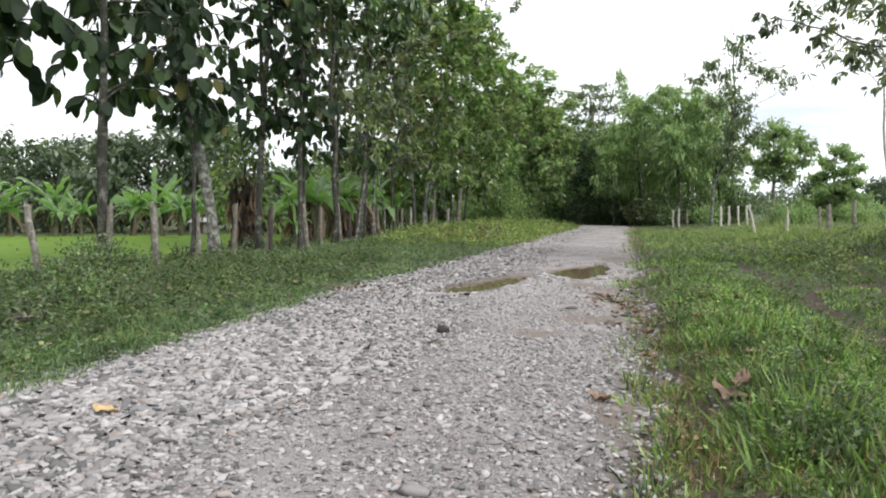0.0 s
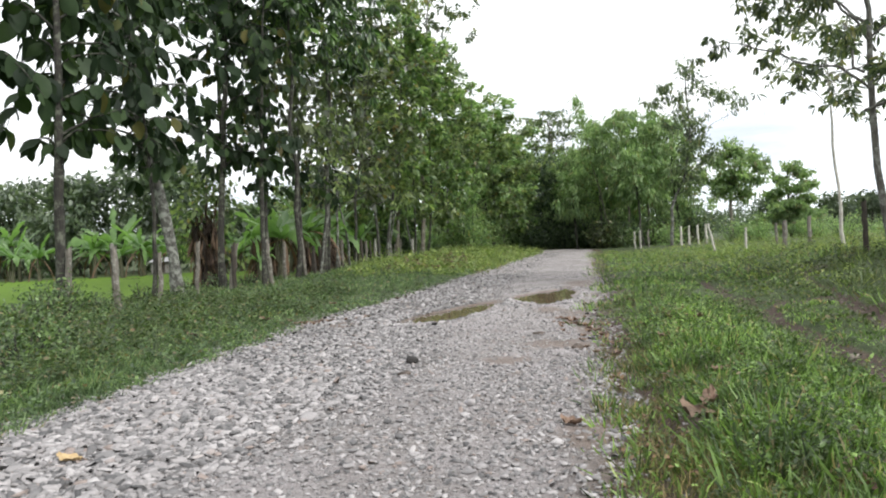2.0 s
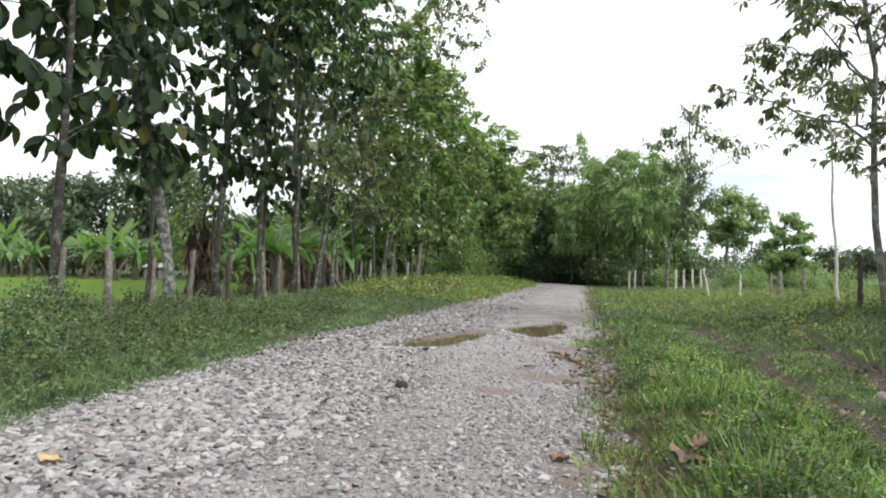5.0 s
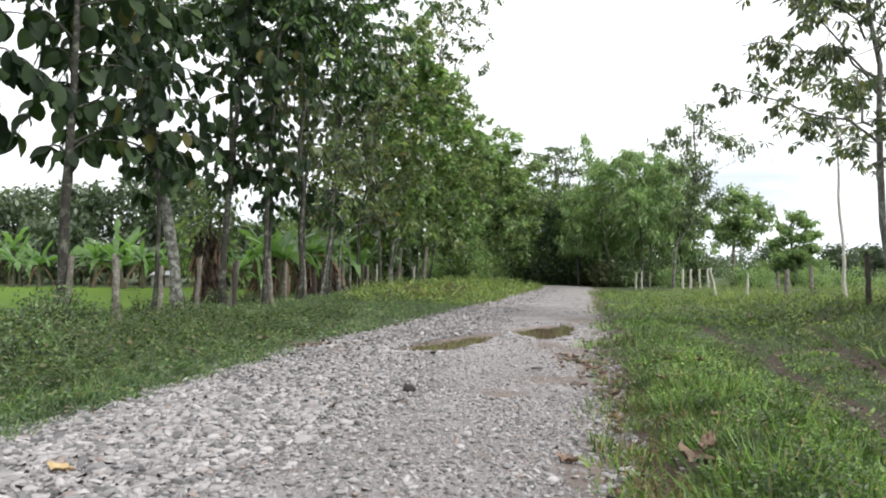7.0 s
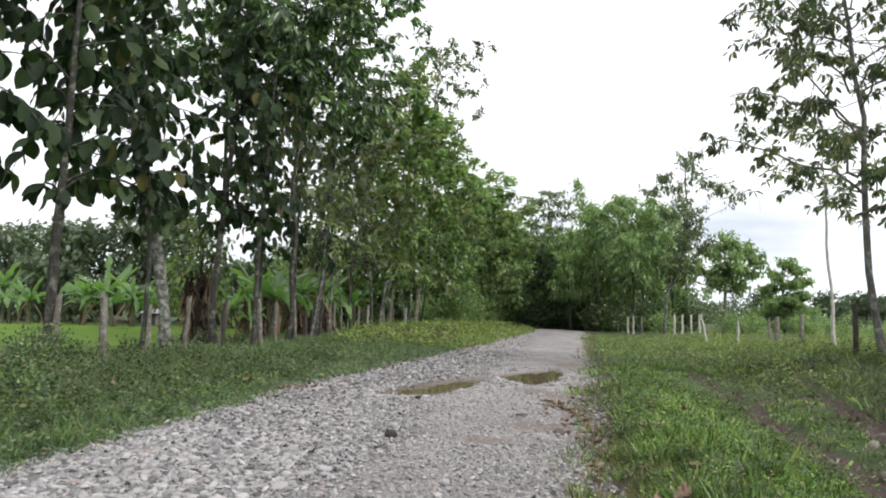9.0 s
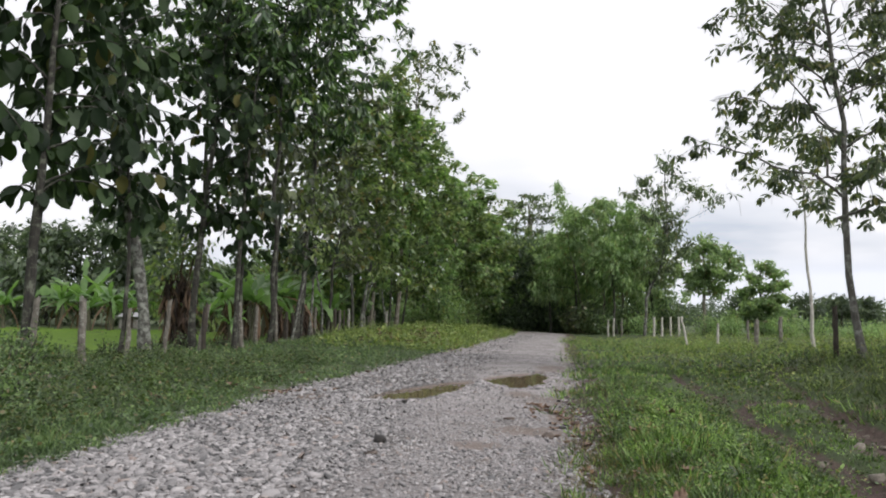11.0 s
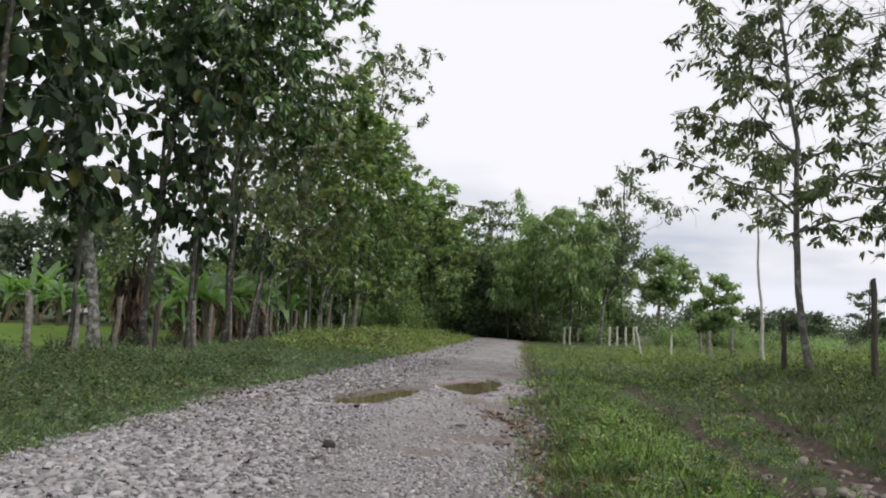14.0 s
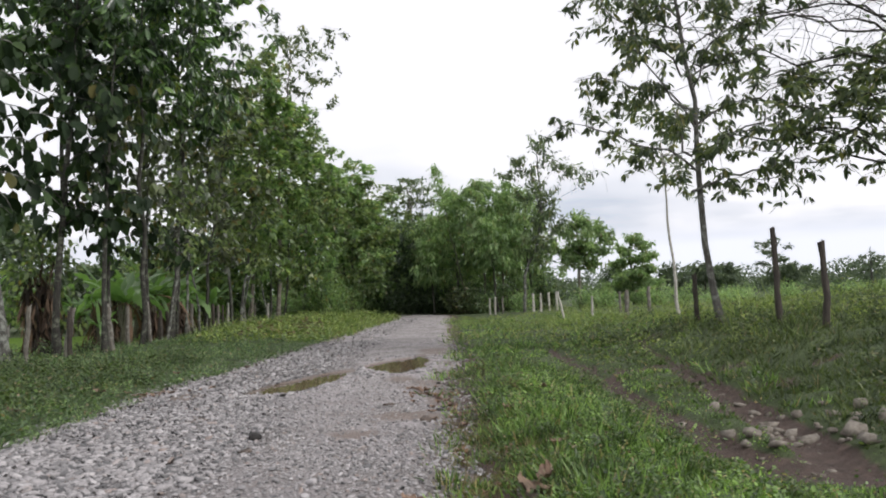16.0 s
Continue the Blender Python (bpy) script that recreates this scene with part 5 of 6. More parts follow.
grass_patch("grass", lush, "grass", R, (0.1, 4.5, 8, 20), 2600, 10, 0.14, 0.02, 0.06)
grass_patch("grass", "thick green grass near the road", "grass", R, (0.7, 3.0, 2.0, 5.0), 1000, 16, 0.10, 0.011, 0.07, 0.3)
grass_patch("grass", "short matted grass", "grass", R, (0.2, 3.6, 1.2, 9), 3000, 6, 0.05, 0.010, 0.10, 0.1)
grass_patch("grass", "short matted grass on the rise", "pasture", R, (3.0, 10, 3.5, 14), 4200, 8, 0.11, 0.013, 0.10, 0.1)
grass_patch("grass", "thick grass beside the rut", "pasture", R, (3.7, 6.5, 3.8, 9.5), 1100, 15, 0.15, 0.012, 0.07, 0.6)
grass_patch("grass", "fresh tufts on the rise", "pasture", R, (3.6, 11, 4, 18), 1300, 12, 0.17, 0.013, 0.07, 1.2)
grass_patch("grass", "pale meadow grass", "low", R, (0.6, 9, 24, 52), 1800, 8, 0.15, 0.028, 0.14)
grass_patch("grass", "green meadow grass", "grass", R, (0.6, 9, 18, 44), 2600, 8, 0.15, 0.026, 0.14)
grass_patch("grass", "green meadow grass on the rise", "pasture", R, (3.0, 12, 4, 20), 2600, 9, 0.18, 0.016, 0.09)
weed_patch("weeds", "low broad-leaved weeds in the roadside grass", "grass", R, (0.25, 3.4, 2.0, 14), 1500, 12, 0.12, 0.022, 0.11, 0.9)
weed_patch("weeds", "leafy green mounds of creeping weeds", "grass", R, (0.75, 2.4, 1.6, 12), 440, 100, 0.22, 0.028, 0.18, 1.5, "oval")
weed_patch("weeds", "leafy dark mounds of creeping weeds", "pasture", R, (0.5, 2.4, 2.0, 14), 250, 90, 0.19, 0.030, 0.17, 1.4, "oval")
weed_patch("weeds", "withered brownish weeds at the road's edge", "dry_leaf", R, (0.2, 1.6, 2.4, 14), 330, 14, 0.10, 0.035, 0.09, 0.9)
weed_patch("weeds", "leafy mounds of meadow weeds", "pasture", R, (3.4, 11, 4.5, 18), 200, 70, 0.30, 0.05, 0.26, 1.0)
weed_patch("weeds", "leafy mounds on the verge", "pasture", R, (-11, -4.8, 4, 16), 220, 60, 0.22, 0.04, 0.2, 1.2)
weed_patch("weeds", "low broad-leaved weeds in the meadow", "pasture", R, (3.0, 13, 5, 26), 1500, 10, 0.18, 0.05, 0.14)
grass_patch("grass", "yellow-green meadow grass", "low", R, (4.6, 14, 13, 36), 2900, 9, 0.19, 0.018, 0.10, 0.8)
weed_patch("weeds", "creeping broad-leaved weeds on the verge", "verge", R, (-13.5, -4, 3, 15), 4400, 14, 0.17, 0.046, 0.11)
weed_patch("weeds", "tall dark leafy weeds on the verge", "pasture", R, (-12, -5.0, 5, 20), 1000, 44, 0.42, 0.048, 0.16, 1.5)
weed_patch("weeds", "tall green leafy weeds on the verge", "verge", R, (-12, -5.3, 5, 22), 900, 38, 0.30, 0.044, 0.14, 1.5)
weed_patch("weeds", "reddish brown withered weeds on the verge", "dry_leaf", R, (-9, -5.2, 6, 18), 30, 16, 0.22, 0.05, 0.10, 1.0)
weed_patch("weeds", "creeping broad-leaved weeds on the verge", "verge", R, (-13.2, -3.4, 14, 36), 5200, 12, 0.16, 0.047, 0.14)
grass_patch("grass", "short grass on the verge", "verge", R, (-11.5, -4, 3, 17), 4200, 9, 0.14, 0.011, 0.07)
grass_patch("grass", "short grass on the verge", "verge", R, (-12, -3, 17, 45), 4000, 7, 0.17, 0.02, 0.12)
grass_patch("grass", "fresh grass at the gravel's edge", "verge", R, (-5.6, -4, 3, 9), 1900, 14, 0.15, 0.012, 0.06, 0.6)
grass_patch("grass", "yellow-green grass on the bank", "low", R, (-9, -1.8, 30, 62), 2600, 9, 0.36, 0.035, 0.14)
weed_patch("weeds", "rank clumps of light green weeds in the meadow", "low", R, (2.8, 14, 14, 38), 420, 46, 0.34, 0.06, 0.26, 1.6)
weed_patch("weeds", "rank clumps of dark weeds in the meadow", "pasture", R, (3.2, 13, 9, 30), 260, 46, 0.30, 0.055, 0.25, 1.6)
weed_patch("weeds", "yellow-green weeds on the bank", "low", R, (-8, -1.8, 27, 62), 3200, 11, 0.40, 0.10, 0.2)
weed_patch("weeds", "withered brown weeds on the bank", "dry_leaf", R, (-7.2, -4.2, 29, 37), 200, 12, 0.30, 0.10, 0.2)
weed_patch("weeds", "tall rank weeds on the meadow's crest", "low", R, (8.5, 40, 12, 60), 3000, 11, 0.40, 0.05, 0.22)
grass_patch("grass", "tall rank grass on the meadow's crest", "low", R, (8, 40, 9, 60), 2600, 8, 0.45, 0.022, 0.13)

# round and behind the camera
grass_patch("grass", lush, "grass", R, (0.2, 7, -7, 2.2), 5200, 8, 0.12, 0.020, 0.11)
weed_patch("weeds", "low broad-leaved weeds in the roadside grass", "grass", R, (0.4, 7, -7, 2.4), 900, 12, 0.13, 0.04, 0.13, 0.9)
grass_patch("grass", "short grass on the verge", "verge", R, (-11, -4, -7, 3), 3600, 8, 0.14, 0.020, 0.11)
weed_patch("weeds", "creeping broad-leaved weeds on the verge", "verge", R, (-11, -4, -7, 3.4), 1500, 10, 0.14, 0.055, 0.12)

# far woods along the horizon
# blue-grey greens with the horizon's haze included in the leaf colour
MAT["far_dark"] = leaf_material("distant_haze_leaf", (0.060, 0.085, 0.064), (0.092, 0.125, 0.088), (0.13, 0.165, 0.115), None, 0.7, 0.3)
pieces = []
for i in range(70):
    az = radians(-50 + i * 1.45 + R.uniform(-0.5, 0.5))
    d = R.uniform(125, 190)
    w, h = R.uniform(7, 12), R.uniform(3, 6.2)
    n = 1500 if i > 36 else 250
    turn, out = R.uniform(0, 6.283, n), np.sqrt(R.random(n))
    lumpy = 1 - out ** 2 * (0.75 + 0.2 * np.sin(3 * turn + i))
    p = np.stack([math.sin(az) * d + w * 0.6 * out * np.cos(turn), math.cos(az) * d + w * 0.6 * out * np.sin(turn), h * lumpy * R.random(n) ** 0.6], -1)
    pieces.append(scatter_leaves("diamond", p, R.standard_normal((n, 3)), R.uniform(0.30, 0.55, n) * (1.0 if i > 36 else 1.9), 1.6, rng=R))
tagged(new("far_woods", fast_mesh("far_woods", *join_arrays(pieces), MAT["far_dark"])), "distant dark green woods along the horizon", "woods", kind="stuff")


for i, (fx0, fy0, fh, fw, sp) in enumerate(((31.5, 100, 4.2, 2.6, 0.6), (37.0, 104, 4.6, 3.2, 0.6), (44.5, 100, 8.0, 2.4, 0.3), (41.0, 108, 4.4, 3.0, 0.6), (47.5, 103, 3.8, 2.6, 0.6), (57.0, 100, 5.4, 1.8, 0.4), (27.5, 112, 5.0, 3.0, 0.6), (52.0, 112, 4.2, 3.0, 0.6))):
    fr0 = random.Random(2000 + i)
    crown_pads = [(fw * 0.8 * math.cos(2.4 * k) * (0.3 + 0.7 * fr0.random()), fw * 0.8 * math.sin(2.4 * k), fh * (0.42 + 0.5 * k / 8), fw * (0.30 + 0.25 * fr0.random())) for k in range(8)]
    pad_tree("distant_tree", fx0, fy0, ((0.1, 0, fh * 0.5), (0.2, 0, fh)), 0.14, "bark", "far_dark", "distant hazy dark green tree beyond the meadow", crown_pads, 190 if sp > 0.5 else 90, 0.42, 2100 + i, flat=sp, group="distant trees", fork=0.3)


# ---------------------------------------------------------------- litter on the road and in the ruts
def pebble_shape(rng, corners):
    """An angular stone about one unit across: the hull of points spread over a rounded lump."""
    bm = bmesh.new()
    k = np.arange(corners) + 0.5
    polar, az = np.arccos(1 - 2 * k / corners), np.pi * (1 + 5 ** 0.5) * k
    for a, b in zip(polar, az):
        r = 0.5 * rng.uniform(0.60, 1.20)
        d = (math.cos(b) * math.sin(a), math.sin(b) * math.sin(a), math.cos(a))
        bm.verts.new([r * math.copysign(abs(q) ** 0.68, q) for q in d])
    bmesh.ops.convex_hull(bm, input=bm.verts[:])
    for v in [v for v in bm.verts if not v.link_faces]:
        bm.verts.remove(v)
    bmesh.ops.triangulate(bm, faces=bm.faces[:])
    bm.verts.index_update()
    V = np.array([v.co[:] for v in bm.verts])
    F = np.array([[v.index for v in f.verts] for f in bm.faces])
    bm.free()
    return V, F


def stone_thing(name, x, y, z, sx, sy, sz, turn, mat, label, group, category="stone", seed=0, sub=11):
    rng = np.random.default_rng(seed)
    V, F = pebble_shape(rng, sub)
    ob = new(name, fast_mesh(name, V * (sx, sy, sz), F, MAT[mat], False))
    ob.location, ob.rotation_euler = (x, y, z - sz * 0.03), (rng.normal() * 0.15, rng.normal() * 0.15, turn)
    return tagged(ob, label, category, group)


MAT["field_stone"] = plain("field_stone", (0.075, 0.064, 0.05), (0.27, 0.24, 0.20), 16, 0.9)
fs = random.Random(21)
near_stones = [(2.79, 7.2, 0.17), (2.9, 6.92, 0.17), (3.36, 7.75, 0.2), (3.47, 7.46, 0.26), (2.9, 6.45, 0.16), (3.47, 7.08, 0.27), (3.7, 6.75, 0.27), (3.22, 8.7, 0.22), (3.78, 9.4, 0.17),
               (3.72, 8.85, 0.17), (3.77, 8.6, 0.15), (3.8, 8.0, 0.2), (4.0, 7.6, 0.27), (2.62, 8.0, 0.16), (2.85, 11.4, 0.13), (2.77, 6.75, 0.12), (2.96, 6.6, 0.13), (2.64, 10.2, 0.13), (3.5, 8.1, 0.14),
               (4.15, 7.0, 0.3), (3.2, 7.3, 0.14), (3.62, 6.35, 0.2), (4.3, 7.7, 0.26), (2.6, 9.2, 0.12), (4.0, 6.3, 0.24)]
for i, (sx, sy, s) in enumerate(near_stones):
    stone_thing("stone", sx, sy, float(land(sx, sy)) + 0.012, s, s * fs.uniform(0.55, 0.85), s * fs.uniform(0.45, 0.68), fs.uniform(0, 3), "field_stone", "pale rounded field stone lying in the muddy rut", "stones in the rut", seed=600 + i, sub=14)
for i in range(26):
    sx, sy, s = fs.gauss(3.7, 0.34), fs.gauss(7.5, 0.7), fs.uniform(0.06, 0.16)
    stone_thing("stone", sx, sy, float(land(sx, sy)) + 0.015, s, s * fs.uniform(0.6, 0.85), s * fs.uniform(0.4, 0.6), fs.uniform(0, 3), "field_stone", "pale rounded field stone lying in the muddy rut", "stones in the rut", seed=1200 + i, sub=14)
for i in range(110):
    sy = fs.uniform(5.8, 13)
    sx = fs.uniform(2.3, 4.2)
    if rut_mask(np.array(sx), np.array(sy)) > 0.3:
        s = fs.uniform(0.03, 0.10)
        stone_thing("stone", sx, sy, float(land(sx, sy)), s, s * 0.8, s * 0.55, fs.uniform(0, 3), "field_stone", "small stone lying in the muddy rut", "stones in the rut", seed=650 + i, sub=14)


def curled_leaf(name, x, y, z, length, width, turn, curl, mat, label, tilt=0.0, crumple=0.006):
    """A fallen leaf: a cupped, curled blade with thickness and a stalk."""
    thing = new(name)
    thing.location, thing.rotation_euler = (x, y, z), (tilt, 0, turn)
    nu, nv = 11, 7
    u = np.linspace(0, 1, nu)[:, None]
    v = np.linspace(-1, 1, nv)[None, :]
    w = width * np.sin(np.pi * (0.06 + 0.9 * u)) ** 0.7 * (1 + 0.12 * np.sin(9 * u + 3 * v))
    X = 0.5 * w * v
    Yy = length * (u - 0.5) + 0 * v
    Z = curl * length * ((u - 0.5) ** 2 * 1.6 + 0.25 * v * v * np.sin(3 * u + 0.5)) + 0.012 + crumple * (np.sin(17 * u + 5 * v) + np.sin(11 * v - 7 * u + turn))
    V = np.stack([X, Yy, Z], -1).reshape(-1, 3)
    i = np.arange(nu - 1)[:, None] * nv + np.arange(nv - 1)[None, :]
    F = np.stack([i, i + 1, i + nv + 1, i + nv], -1).reshape(-1, 4)
    V2 = V - np.array([0, 0, 0.003])
    part("blade", (np.concatenate([V, V2]), np.concatenate([F, F[:, ::-1] + len(V)])), MAT[mat], thing, smooth=True)
    st = bend((0, -length * 0.5, curl * length * 0.4 + 0.012), (0.01, -length * 0.72, curl * length * 0.5), np.random.default_rng(3), 0, 4, 0.1)
    part("stalk", tube(st, np.linspace(0.004, 0.002, 4), 5), MAT["brown_leaf"], thing)
    return tagged(thing, label, "leaf")


def on_road(x, y):
    a, b = np.array(x, float), np.array(y, float)
    return float(road_height(a, b, road_u(a, b)))


curled_leaf("fallen_leaf", -3.05, 4.42, on_road(-3.05, 4.42) + 0.02, 0.19, 0.10, 1.35, 0.25, "yellow_leaf", "yellow fallen leaf lying on the gravel", 0.12)
curled_leaf("dry_leaf", 0.74, 4.98, float(land(0.74, 4.98)) + 0.05, 0.25, 0.17, 1.2, 0.45, "tan_leaf", "large tan dry leaf lying in the grass", 0.3, 0.017)
curled_leaf("dry_leaf", 0.83, 5.10, float(land(0.83, 5.10)) + 0.09, 0.16, 0.10, -0.6, 0.7, "brown_leaf", "curled dry brown leaf standing in the grass", 0.55, 0.014)

curled_leaf("dry_leaf", -0.03, 5.25, on_road(-0.03, 5.25) + 0.01, 0.15, 0.09, 1.2, 0.5, "brown_leaf", "crumpled dry brown leaf on the gravel", 0.15, 0.010)


def dead_branch(x, y, length, turn, r, seed, label):
    """A fallen branch: a crooked stick with side twigs."""
    rng = np.random.default_rng(seed)
    thing = new("dead_branch")
    thing.location, thing.rotation_euler = (x, y, float(land(x, y)) + 0.06), (0, -0.12, turn)
    line = bend((-length / 2, 0, 0), (length / 2, 0, 0.05), rng, -0.03, 8, 0.25)
    part("stick", tube(line, np.linspace(r, r * 0.4, 8), 7, rng, 0.1), MAT["post"], thing, smooth=True)
    for k in range(3):
        p = line[2 + 2 * k]
        part("twig", tube(bend(p, p + rng.normal(0, 0.16, 3) + np.array([0.1, 0, 0.1]), rng, 0, 4, 0.3), np.linspace(r * 0.45, 0.003, 4), 5), MAT["post"], thing, smooth=True)
    return tagged(thing, label, "branch", "fallen branches")


for i, (bx, by, bl, bt, br) in enumerate(((-6.35, 7.8, 0.9, 2.2, 0.028), (-6.6, 8.1, 0.7, 0.5, 0.02), (-6.2, 7.6, 0.6, -0.3, 0.024), (-8.3, 12.4, 0.7, 0.9, 0.022))):
    dead_branch(bx, by, bl, bt, br, 1500 + i, "grey dead branch lying in the verge weeds")
lr = random.Random(31)
for i in range(70):
    cx, cy = lr.choice([(0.08, 11.2), (0.0, 11.5), (0.05, 11.7), (0.12, 10.8), (0.45, 9.8), (0.35, 8.6), (-4.2, 12.6), (-3.3, 12.9), (0.5, 9.4)])
    lx, ly = cx + lr.gauss(0, 0.18), cy + lr.gauss(0, 0.3)
    inside = float(road_left(np.array(ly))) < lx < float(road_right(np.array(ly)))
    lz = on_road(lx, ly) + 0.012 if inside else float(land(lx, ly)) + 0.03
    curled_leaf("dry_leaf", lx, ly, lz, lr.uniform(0.07, 0.15), lr.uniform(0.04, 0.08), lr.uniform(0, 6.2), lr.uniform(0.2, 0.5), "brown_leaf", "small dry brown leaf on the gravel's edge")
for lx, ly in ((-6.2, 7.8), (-5.6, 8.9), (-7.4, 9.3), (-6.6, 11.2), (-5.2, 10.4), (-7.9, 12.6), (-5.0, 12.6), (-6.0, 14.8), (-8.6, 14.0), (-4.7, 15.5), (1.1, 6.4), (0.9, 8.1), (1.5, 9.6), (2.6, 11.8)):
    curled_leaf("dry_leaf", lx, ly, float(land(lx, ly)) + 0.09, lr.uniform(0.12, 0.2), lr.uniform(0.06, 0.1), lr.uniform(0, 6.2), lr.uniform(0.2, 0.5), "brown_leaf", "dry brown leaf caught in the verge grass", 0.2, 0.01)
for i, (sx, sy, s, fl, mt, lab) in enumerate(((-1.58, 7.85, 0.20, 0.5, "charred", "black charred lump lying on the gravel"), (-1.52, 7.15, 0.17, 0.08, "soil_clod", "flat dark stone in the gravel"),
                                             (-1.92, 11.3, 0.12, 0.5, "charred", "black charred lump by the puddle"), (0.25, 9.5, 0.14, 0.3, "charred", "dark clod at the road's edge"), (-0.38, 10.0, 0.2, 0.12, "soil_clod", "flat dark stone in the gravel"),
                                             (-4.25, 13.6, 0.16, 0.5, "charred", "dark clod at the road's edge"), (-2.56, 4.37, 0.15, 0.25, "charred", "flat dark stone in the gravel"))):
    stone_thing("clod" if mt == "charred" else "earth_clod", sx, sy, on_road(sx, sy) + (0.03 if fl > 0.3 else 0.012), s, s * 0.7, s * fl, fs.uniform(0, 3), mt, lab, "", "clod", 700 + i)

for i in range(26):
    left = i < 17
    cy = lr.uniform(9, 24) if left else lr.uniform(6, 16)
    cx = float(road_left(np.array(cy))) + lr.uniform(0.0, 0.35) if left else float(road_right(np.array(cy))) + lr.uniform(-0.3, 0.1)
    s = lr.uniform(0.07, 0.2)
    stone_thing("earth_clod", cx, cy, float(top_of(np.array(cx), np.array(cy))) + 0.02, s, s * 0.75, s * 0.4, lr.uniform(0, 3), "charred" if i % 3 == 1 else "soil_clod", "dark earth clod at the gravel's edge", "clods along the road", "clod", 1300 + i)

# ---------------------------------------------------------------- the road's stones
COARSE = [pebble_shape(np.random.default_rng(920 + k), 16) for k in range(10)]


def bedded(shape):
    """The stone without the faces that lie in the road bed."""
    V, F = shape
    nrm = np.cross(V[F[:, 1]] - V[F[:, 0]], V[F[:, 2]] - V[F[:, 0]])
    up = nrm[:, 2] / (np.linalg.norm(nrm, axis=1) + 1e-9)
    if np.mean(np.sum(nrm * V[F].mean(axis=1), axis=1)) < 0:
        up = -up
    F = F[up > -0.35]
    used, F = np.unique(F, return_inverse=True)
    return V[used], F.reshape(-1, 3)


STONE12 = [bedded(pebble_shape(np.random.default_rng(960 + k), 12)) for k in range(10)]
TINY = [bedded(pebble_shape(np.random.default_rng(940 + k), 8)) for k in range(8)]
FAR_STONE = [bedded(pebble_shape(np.random.default_rng(980 + k), 6)) for k in range(8)]


def stone_field(rng, n, y0, y1, s0, s1, shapes, sparse):
    """Stones bedded in the road, as one pair of arrays; fewer along the worn wheel track."""
    y = rng.uniform(y0, y1, n)
    u = rng.random(n)
    x = road_left(y) - 0.1 + u * (road_right(y) - road_left(y) + 0.25)
    cover_here = 1 - sparse * smooth_step(0.42, 0.62, u) * (1 - 0.3 * smooth_step(0.93, 1.0, u))
    cover_here = cover_here * smooth_step(y0 - 0.4, y0 + 1.6, y) * (1 - smooth_step(y1 - 2.2, y1, y))
    keep = (rng.random(n) < cover_here * (1 - 0.6 * smooth_step(0.86, 0.97, u))) & (puddle_depth(x, y) < 0.02) & (rng.random(n) > 0.8 * bare_spots(x, y))
    x, y, u = x[keep], y[keep], u[keep]
    n = len(x)
    s = s0 + (s1 - s0) * rng.random(n) ** 2.2
    s *= 1 - 0.48 * smooth_step(0.40, 0.62, u + 0.08 * wavy(x * 2, y * 1.2, 5)) * (1 - 0.5 * smooth_step(0.9, 1.0, u))
    z = road_height(x, y, u)
    out = []
    for k, (V, F) in enumerate(shapes):
        sel = np.arange(n) % len(shapes) == k
        m = sel.sum()
        a = rng.random(m) * 6.283
        c, sn = np.cos(a)[:, None], np.sin(a)[:, None]
        sc = s[sel][:, None]
        ex, ey, ez = sc, sc * rng.uniform(0.55, 0.9, (m, 1)), sc * rng.uniform(0.24, 0.46, (m, 1))
        px, py, pz = V[None, :, 0] * ex, V[None, :, 1] * ey, V[None, :, 2] * ez
        tilt = rng.normal(0, 0.32, (m, 1))
        pz = pz + tilt * px
        W = np.stack([px * c - py * sn + x[sel][:, None], px * sn + py * c + y[sel][:, None], pz + z[sel][:, None] + ez * 0.26], -1)
        out.append((W.reshape(-1, 3), ((np.arange(m) * len(V))[:, None, None] + F[None]).reshape(-1, 3)))
    return join_arrays(out)


def edge_stones(rng, n, y0, y1, s0, s1, shapes):
    """Stones strayed over both edges of the road into the grass."""
    y = rng.uniform(y0, y1, n)
    left = rng.random(n) < 0.5
    x = np.where(left, road_left(y) - rng.normal(0.02, 0.22, n), road_right(y) + rng.normal(0.02, 0.20, n))
    s = s0 + (s1 - s0) * rng.random(n) ** 2
    z = top_of(x, y)
    out = []
    for k, (V, F) in enumerate(shapes):
        sel = np.arange(n) % len(shapes) == k
        a = rng.random(sel.sum()) * 6.283
        c, sn, sc = np.cos(a)[:, None], np.sin(a)[:, None], s[sel][:, None]
        px, py = V[None, :, 0] * sc, V[None, :, 1] * sc * 0.7
        W = np.stack([px * c - py * sn + x[sel][:, None], px * sn + py * c + y[sel][:, None], V[None, :, 2] * sc * 0.45 + z[sel][:, None]], -1)
        out.append((W.reshape(-1, 3), ((np.arange(sel.sum()) * len(V))[:, None, None] + F[None]).reshape(-1, 3)))
    return join_arrays(out)


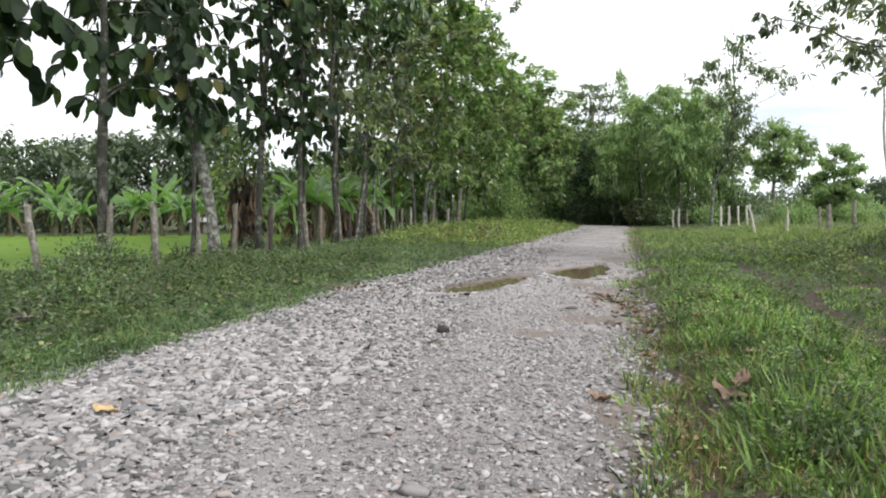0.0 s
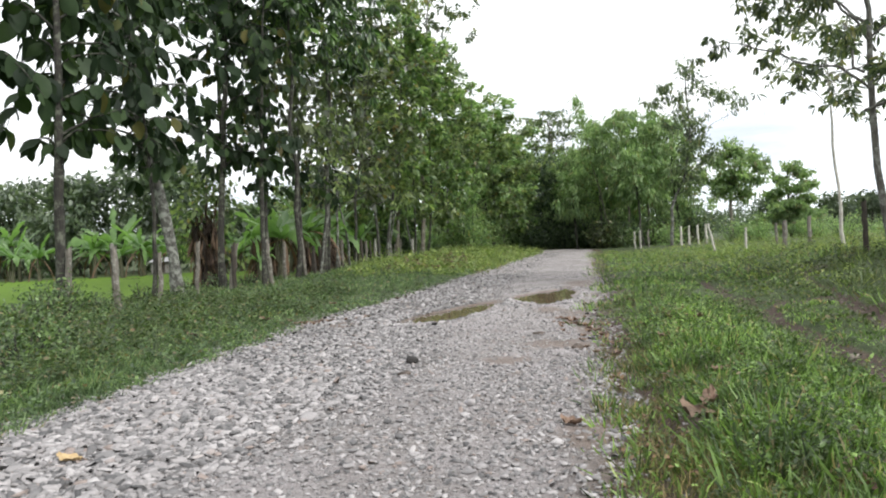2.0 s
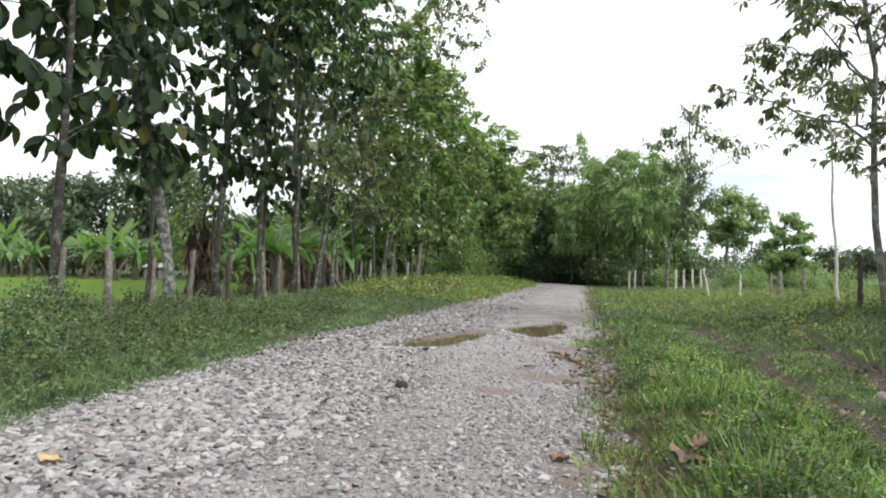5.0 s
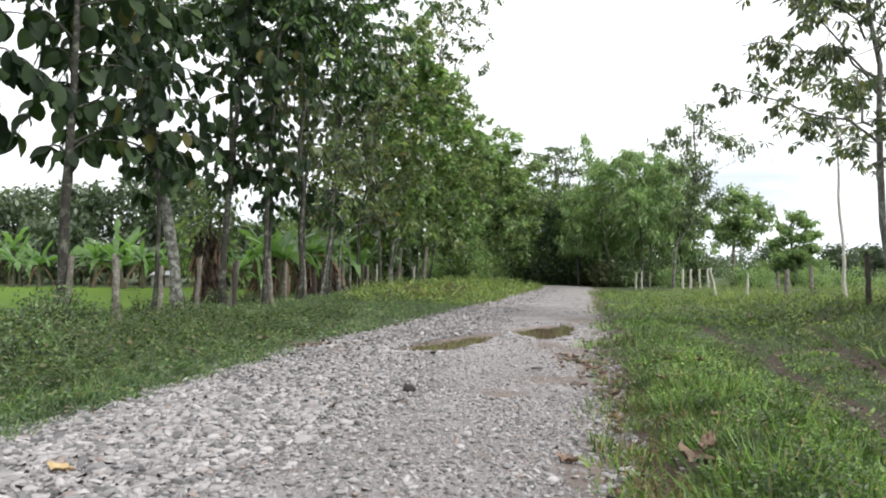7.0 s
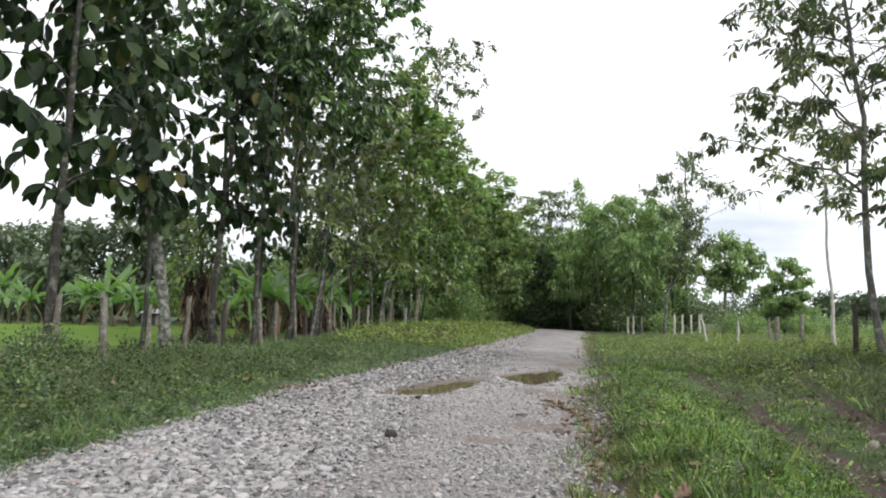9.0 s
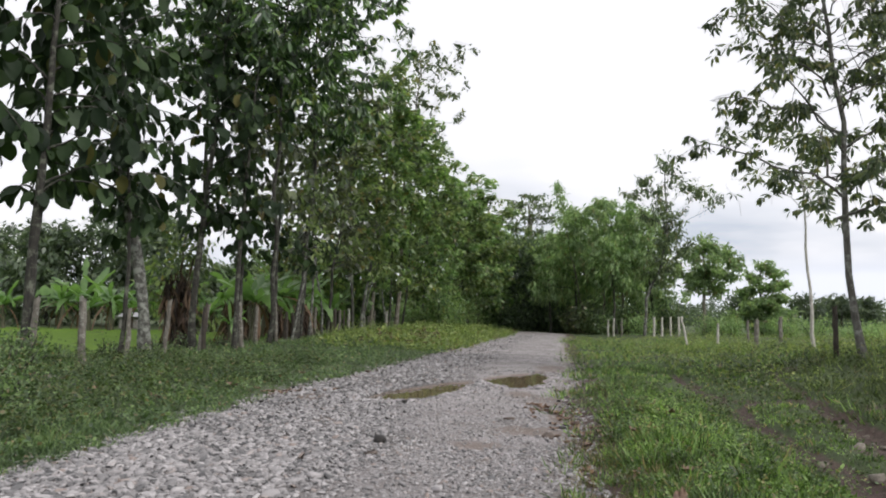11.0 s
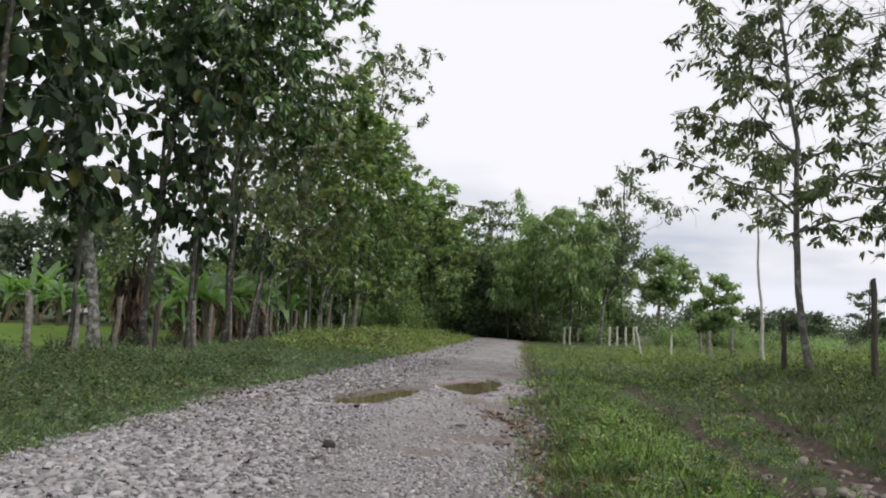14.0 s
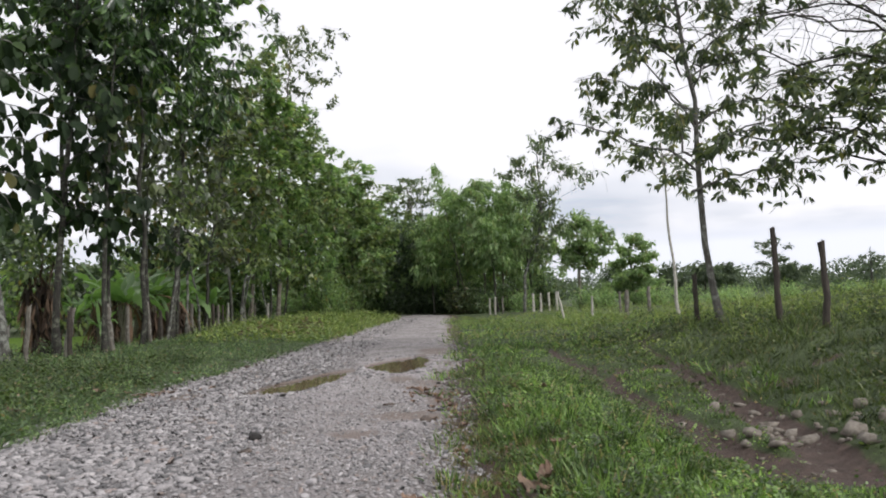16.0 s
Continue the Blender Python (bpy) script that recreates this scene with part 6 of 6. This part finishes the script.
def puddle_stones(rng, n, s0, s1, shapes):
    """Pebbles washed together along the puddles' rims."""
    pick, ang, out_by = rng.integers(0, len(PUDDLES), n), rng.random(n) * 6.283, rng.uniform(0.95, 1.75, n)
    P = np.array([(cx, cy, a, b, radians(turn)) for (cx, cy), a, b, turn in PUDDLES])[pick]
    u, v = P[:, 2] * np.cos(ang) * (0.75 + 0.35 * out_by), P[:, 3] * np.sin(ang) * out_by * 1.25
    x, y = P[:, 0] + u * np.cos(P[:, 4]) - v * np.sin(P[:, 4]), P[:, 1] + u * np.sin(P[:, 4]) + v * np.cos(P[:, 4])
    ok = wavy(x * 3, y * 1.4, 13) > rng.uniform(-0.7, 0.3, n)
    x, y = x[ok], y[ok]
    size = s0 + (s1 - s0) * rng.random(len(x)) ** 2
    z = road_height(x, y, road_u(x, y))
    pieces = []
    for k, (V, F) in enumerate(shapes):
        sel = np.arange(len(x)) % len(shapes) == k
        a = rng.random(sel.sum()) * 6.283
        c, sn, sc = np.cos(a)[:, None], np.sin(a)[:, None], size[sel][:, None]
        px, py = V[None, :, 0] * sc, V[None, :, 1] * sc * 0.7
        W = np.stack([px * c - py * sn + x[sel][:, None], px * sn + py * c + y[sel][:, None], V[None, :, 2] * sc * 0.5 + z[sel][:, None] + 0.006], -1)
        pieces.append((W.reshape(-1, 3), ((np.arange(sel.sum()) * len(V))[:, None, None] + F[None]).reshape(-1, 3)))
    return join_arrays(pieces)


RS = np.random.default_rng(55)
loose = "loose grey river gravel"
for layers in ([stone_field(RS, 31000, 1.6, 8.6, 0.036, 0.112, STONE12, 0.32), stone_field(RS, 20000, 1.8, 8.4, 0.018, 0.05, FAR_STONE, -0.3), edge_stones(RS, 2600, 2.6, 24, 0.025, 0.09, TINY), puddle_stones(RS, 1500, 0.04, 0.13, TINY)],
               [stone_field(RS, 14000, 6.0, 11.0, 0.036, 0.115, TINY, 0.25), stone_field(RS, 14500, 8.6, 14.5, 0.036, 0.115, FAR_STONE, 0.25), stone_field(RS, 13000, 12, 27, 0.045, 0.12, FAR_STONE, 0.6), stone_field(RS, 3600, 22, 55, 0.06, 0.15, FAR_STONE, 0.6), stone_field(RS, 15000, -7.5, 4.6, 0.04, 0.115, FAR_STONE, 0.4)]):
    for layer in layers:
        ob = new("gravel", fast_mesh("gravel", *layer, MAT["stones"], False))
        ob.parent = road
        tagged(ob, loose, kind="stuff")
# the larger stones of the nearest stretch, one by one
stone_meshes = [fast_mesh("stone", *COARSE[k], MAT["stone"], False) for k in range(10)]
for i in range(300):
    y = float(RS.uniform(3.0, 6.6))
    u = float(RS.random() ** 1.3)
    x = float(road_left(np.array(y)) + u * (road_right(np.array(y)) - road_left(np.array(y))))
    s = float(RS.uniform(0.065, 0.135)) * (1 - 0.4 * float(smooth_step(0.4, 0.62, u)))
    if i < 6:
        s = float(RS.uniform(0.14, 0.18))
    ob = new("stone", stone_meshes[i % 10])
    ob.parent = road
    ob.location, ob.rotation_euler = (x, y, on_road(x, y) + 0.012), (float(RS.normal(0, 0.12)), float(RS.normal(0, 0.12)), float(RS.random() * 6.28))
    ob.scale = (s, s * float(RS.uniform(0.55, 0.85)), s * float(RS.uniform(0.3, 0.5)))
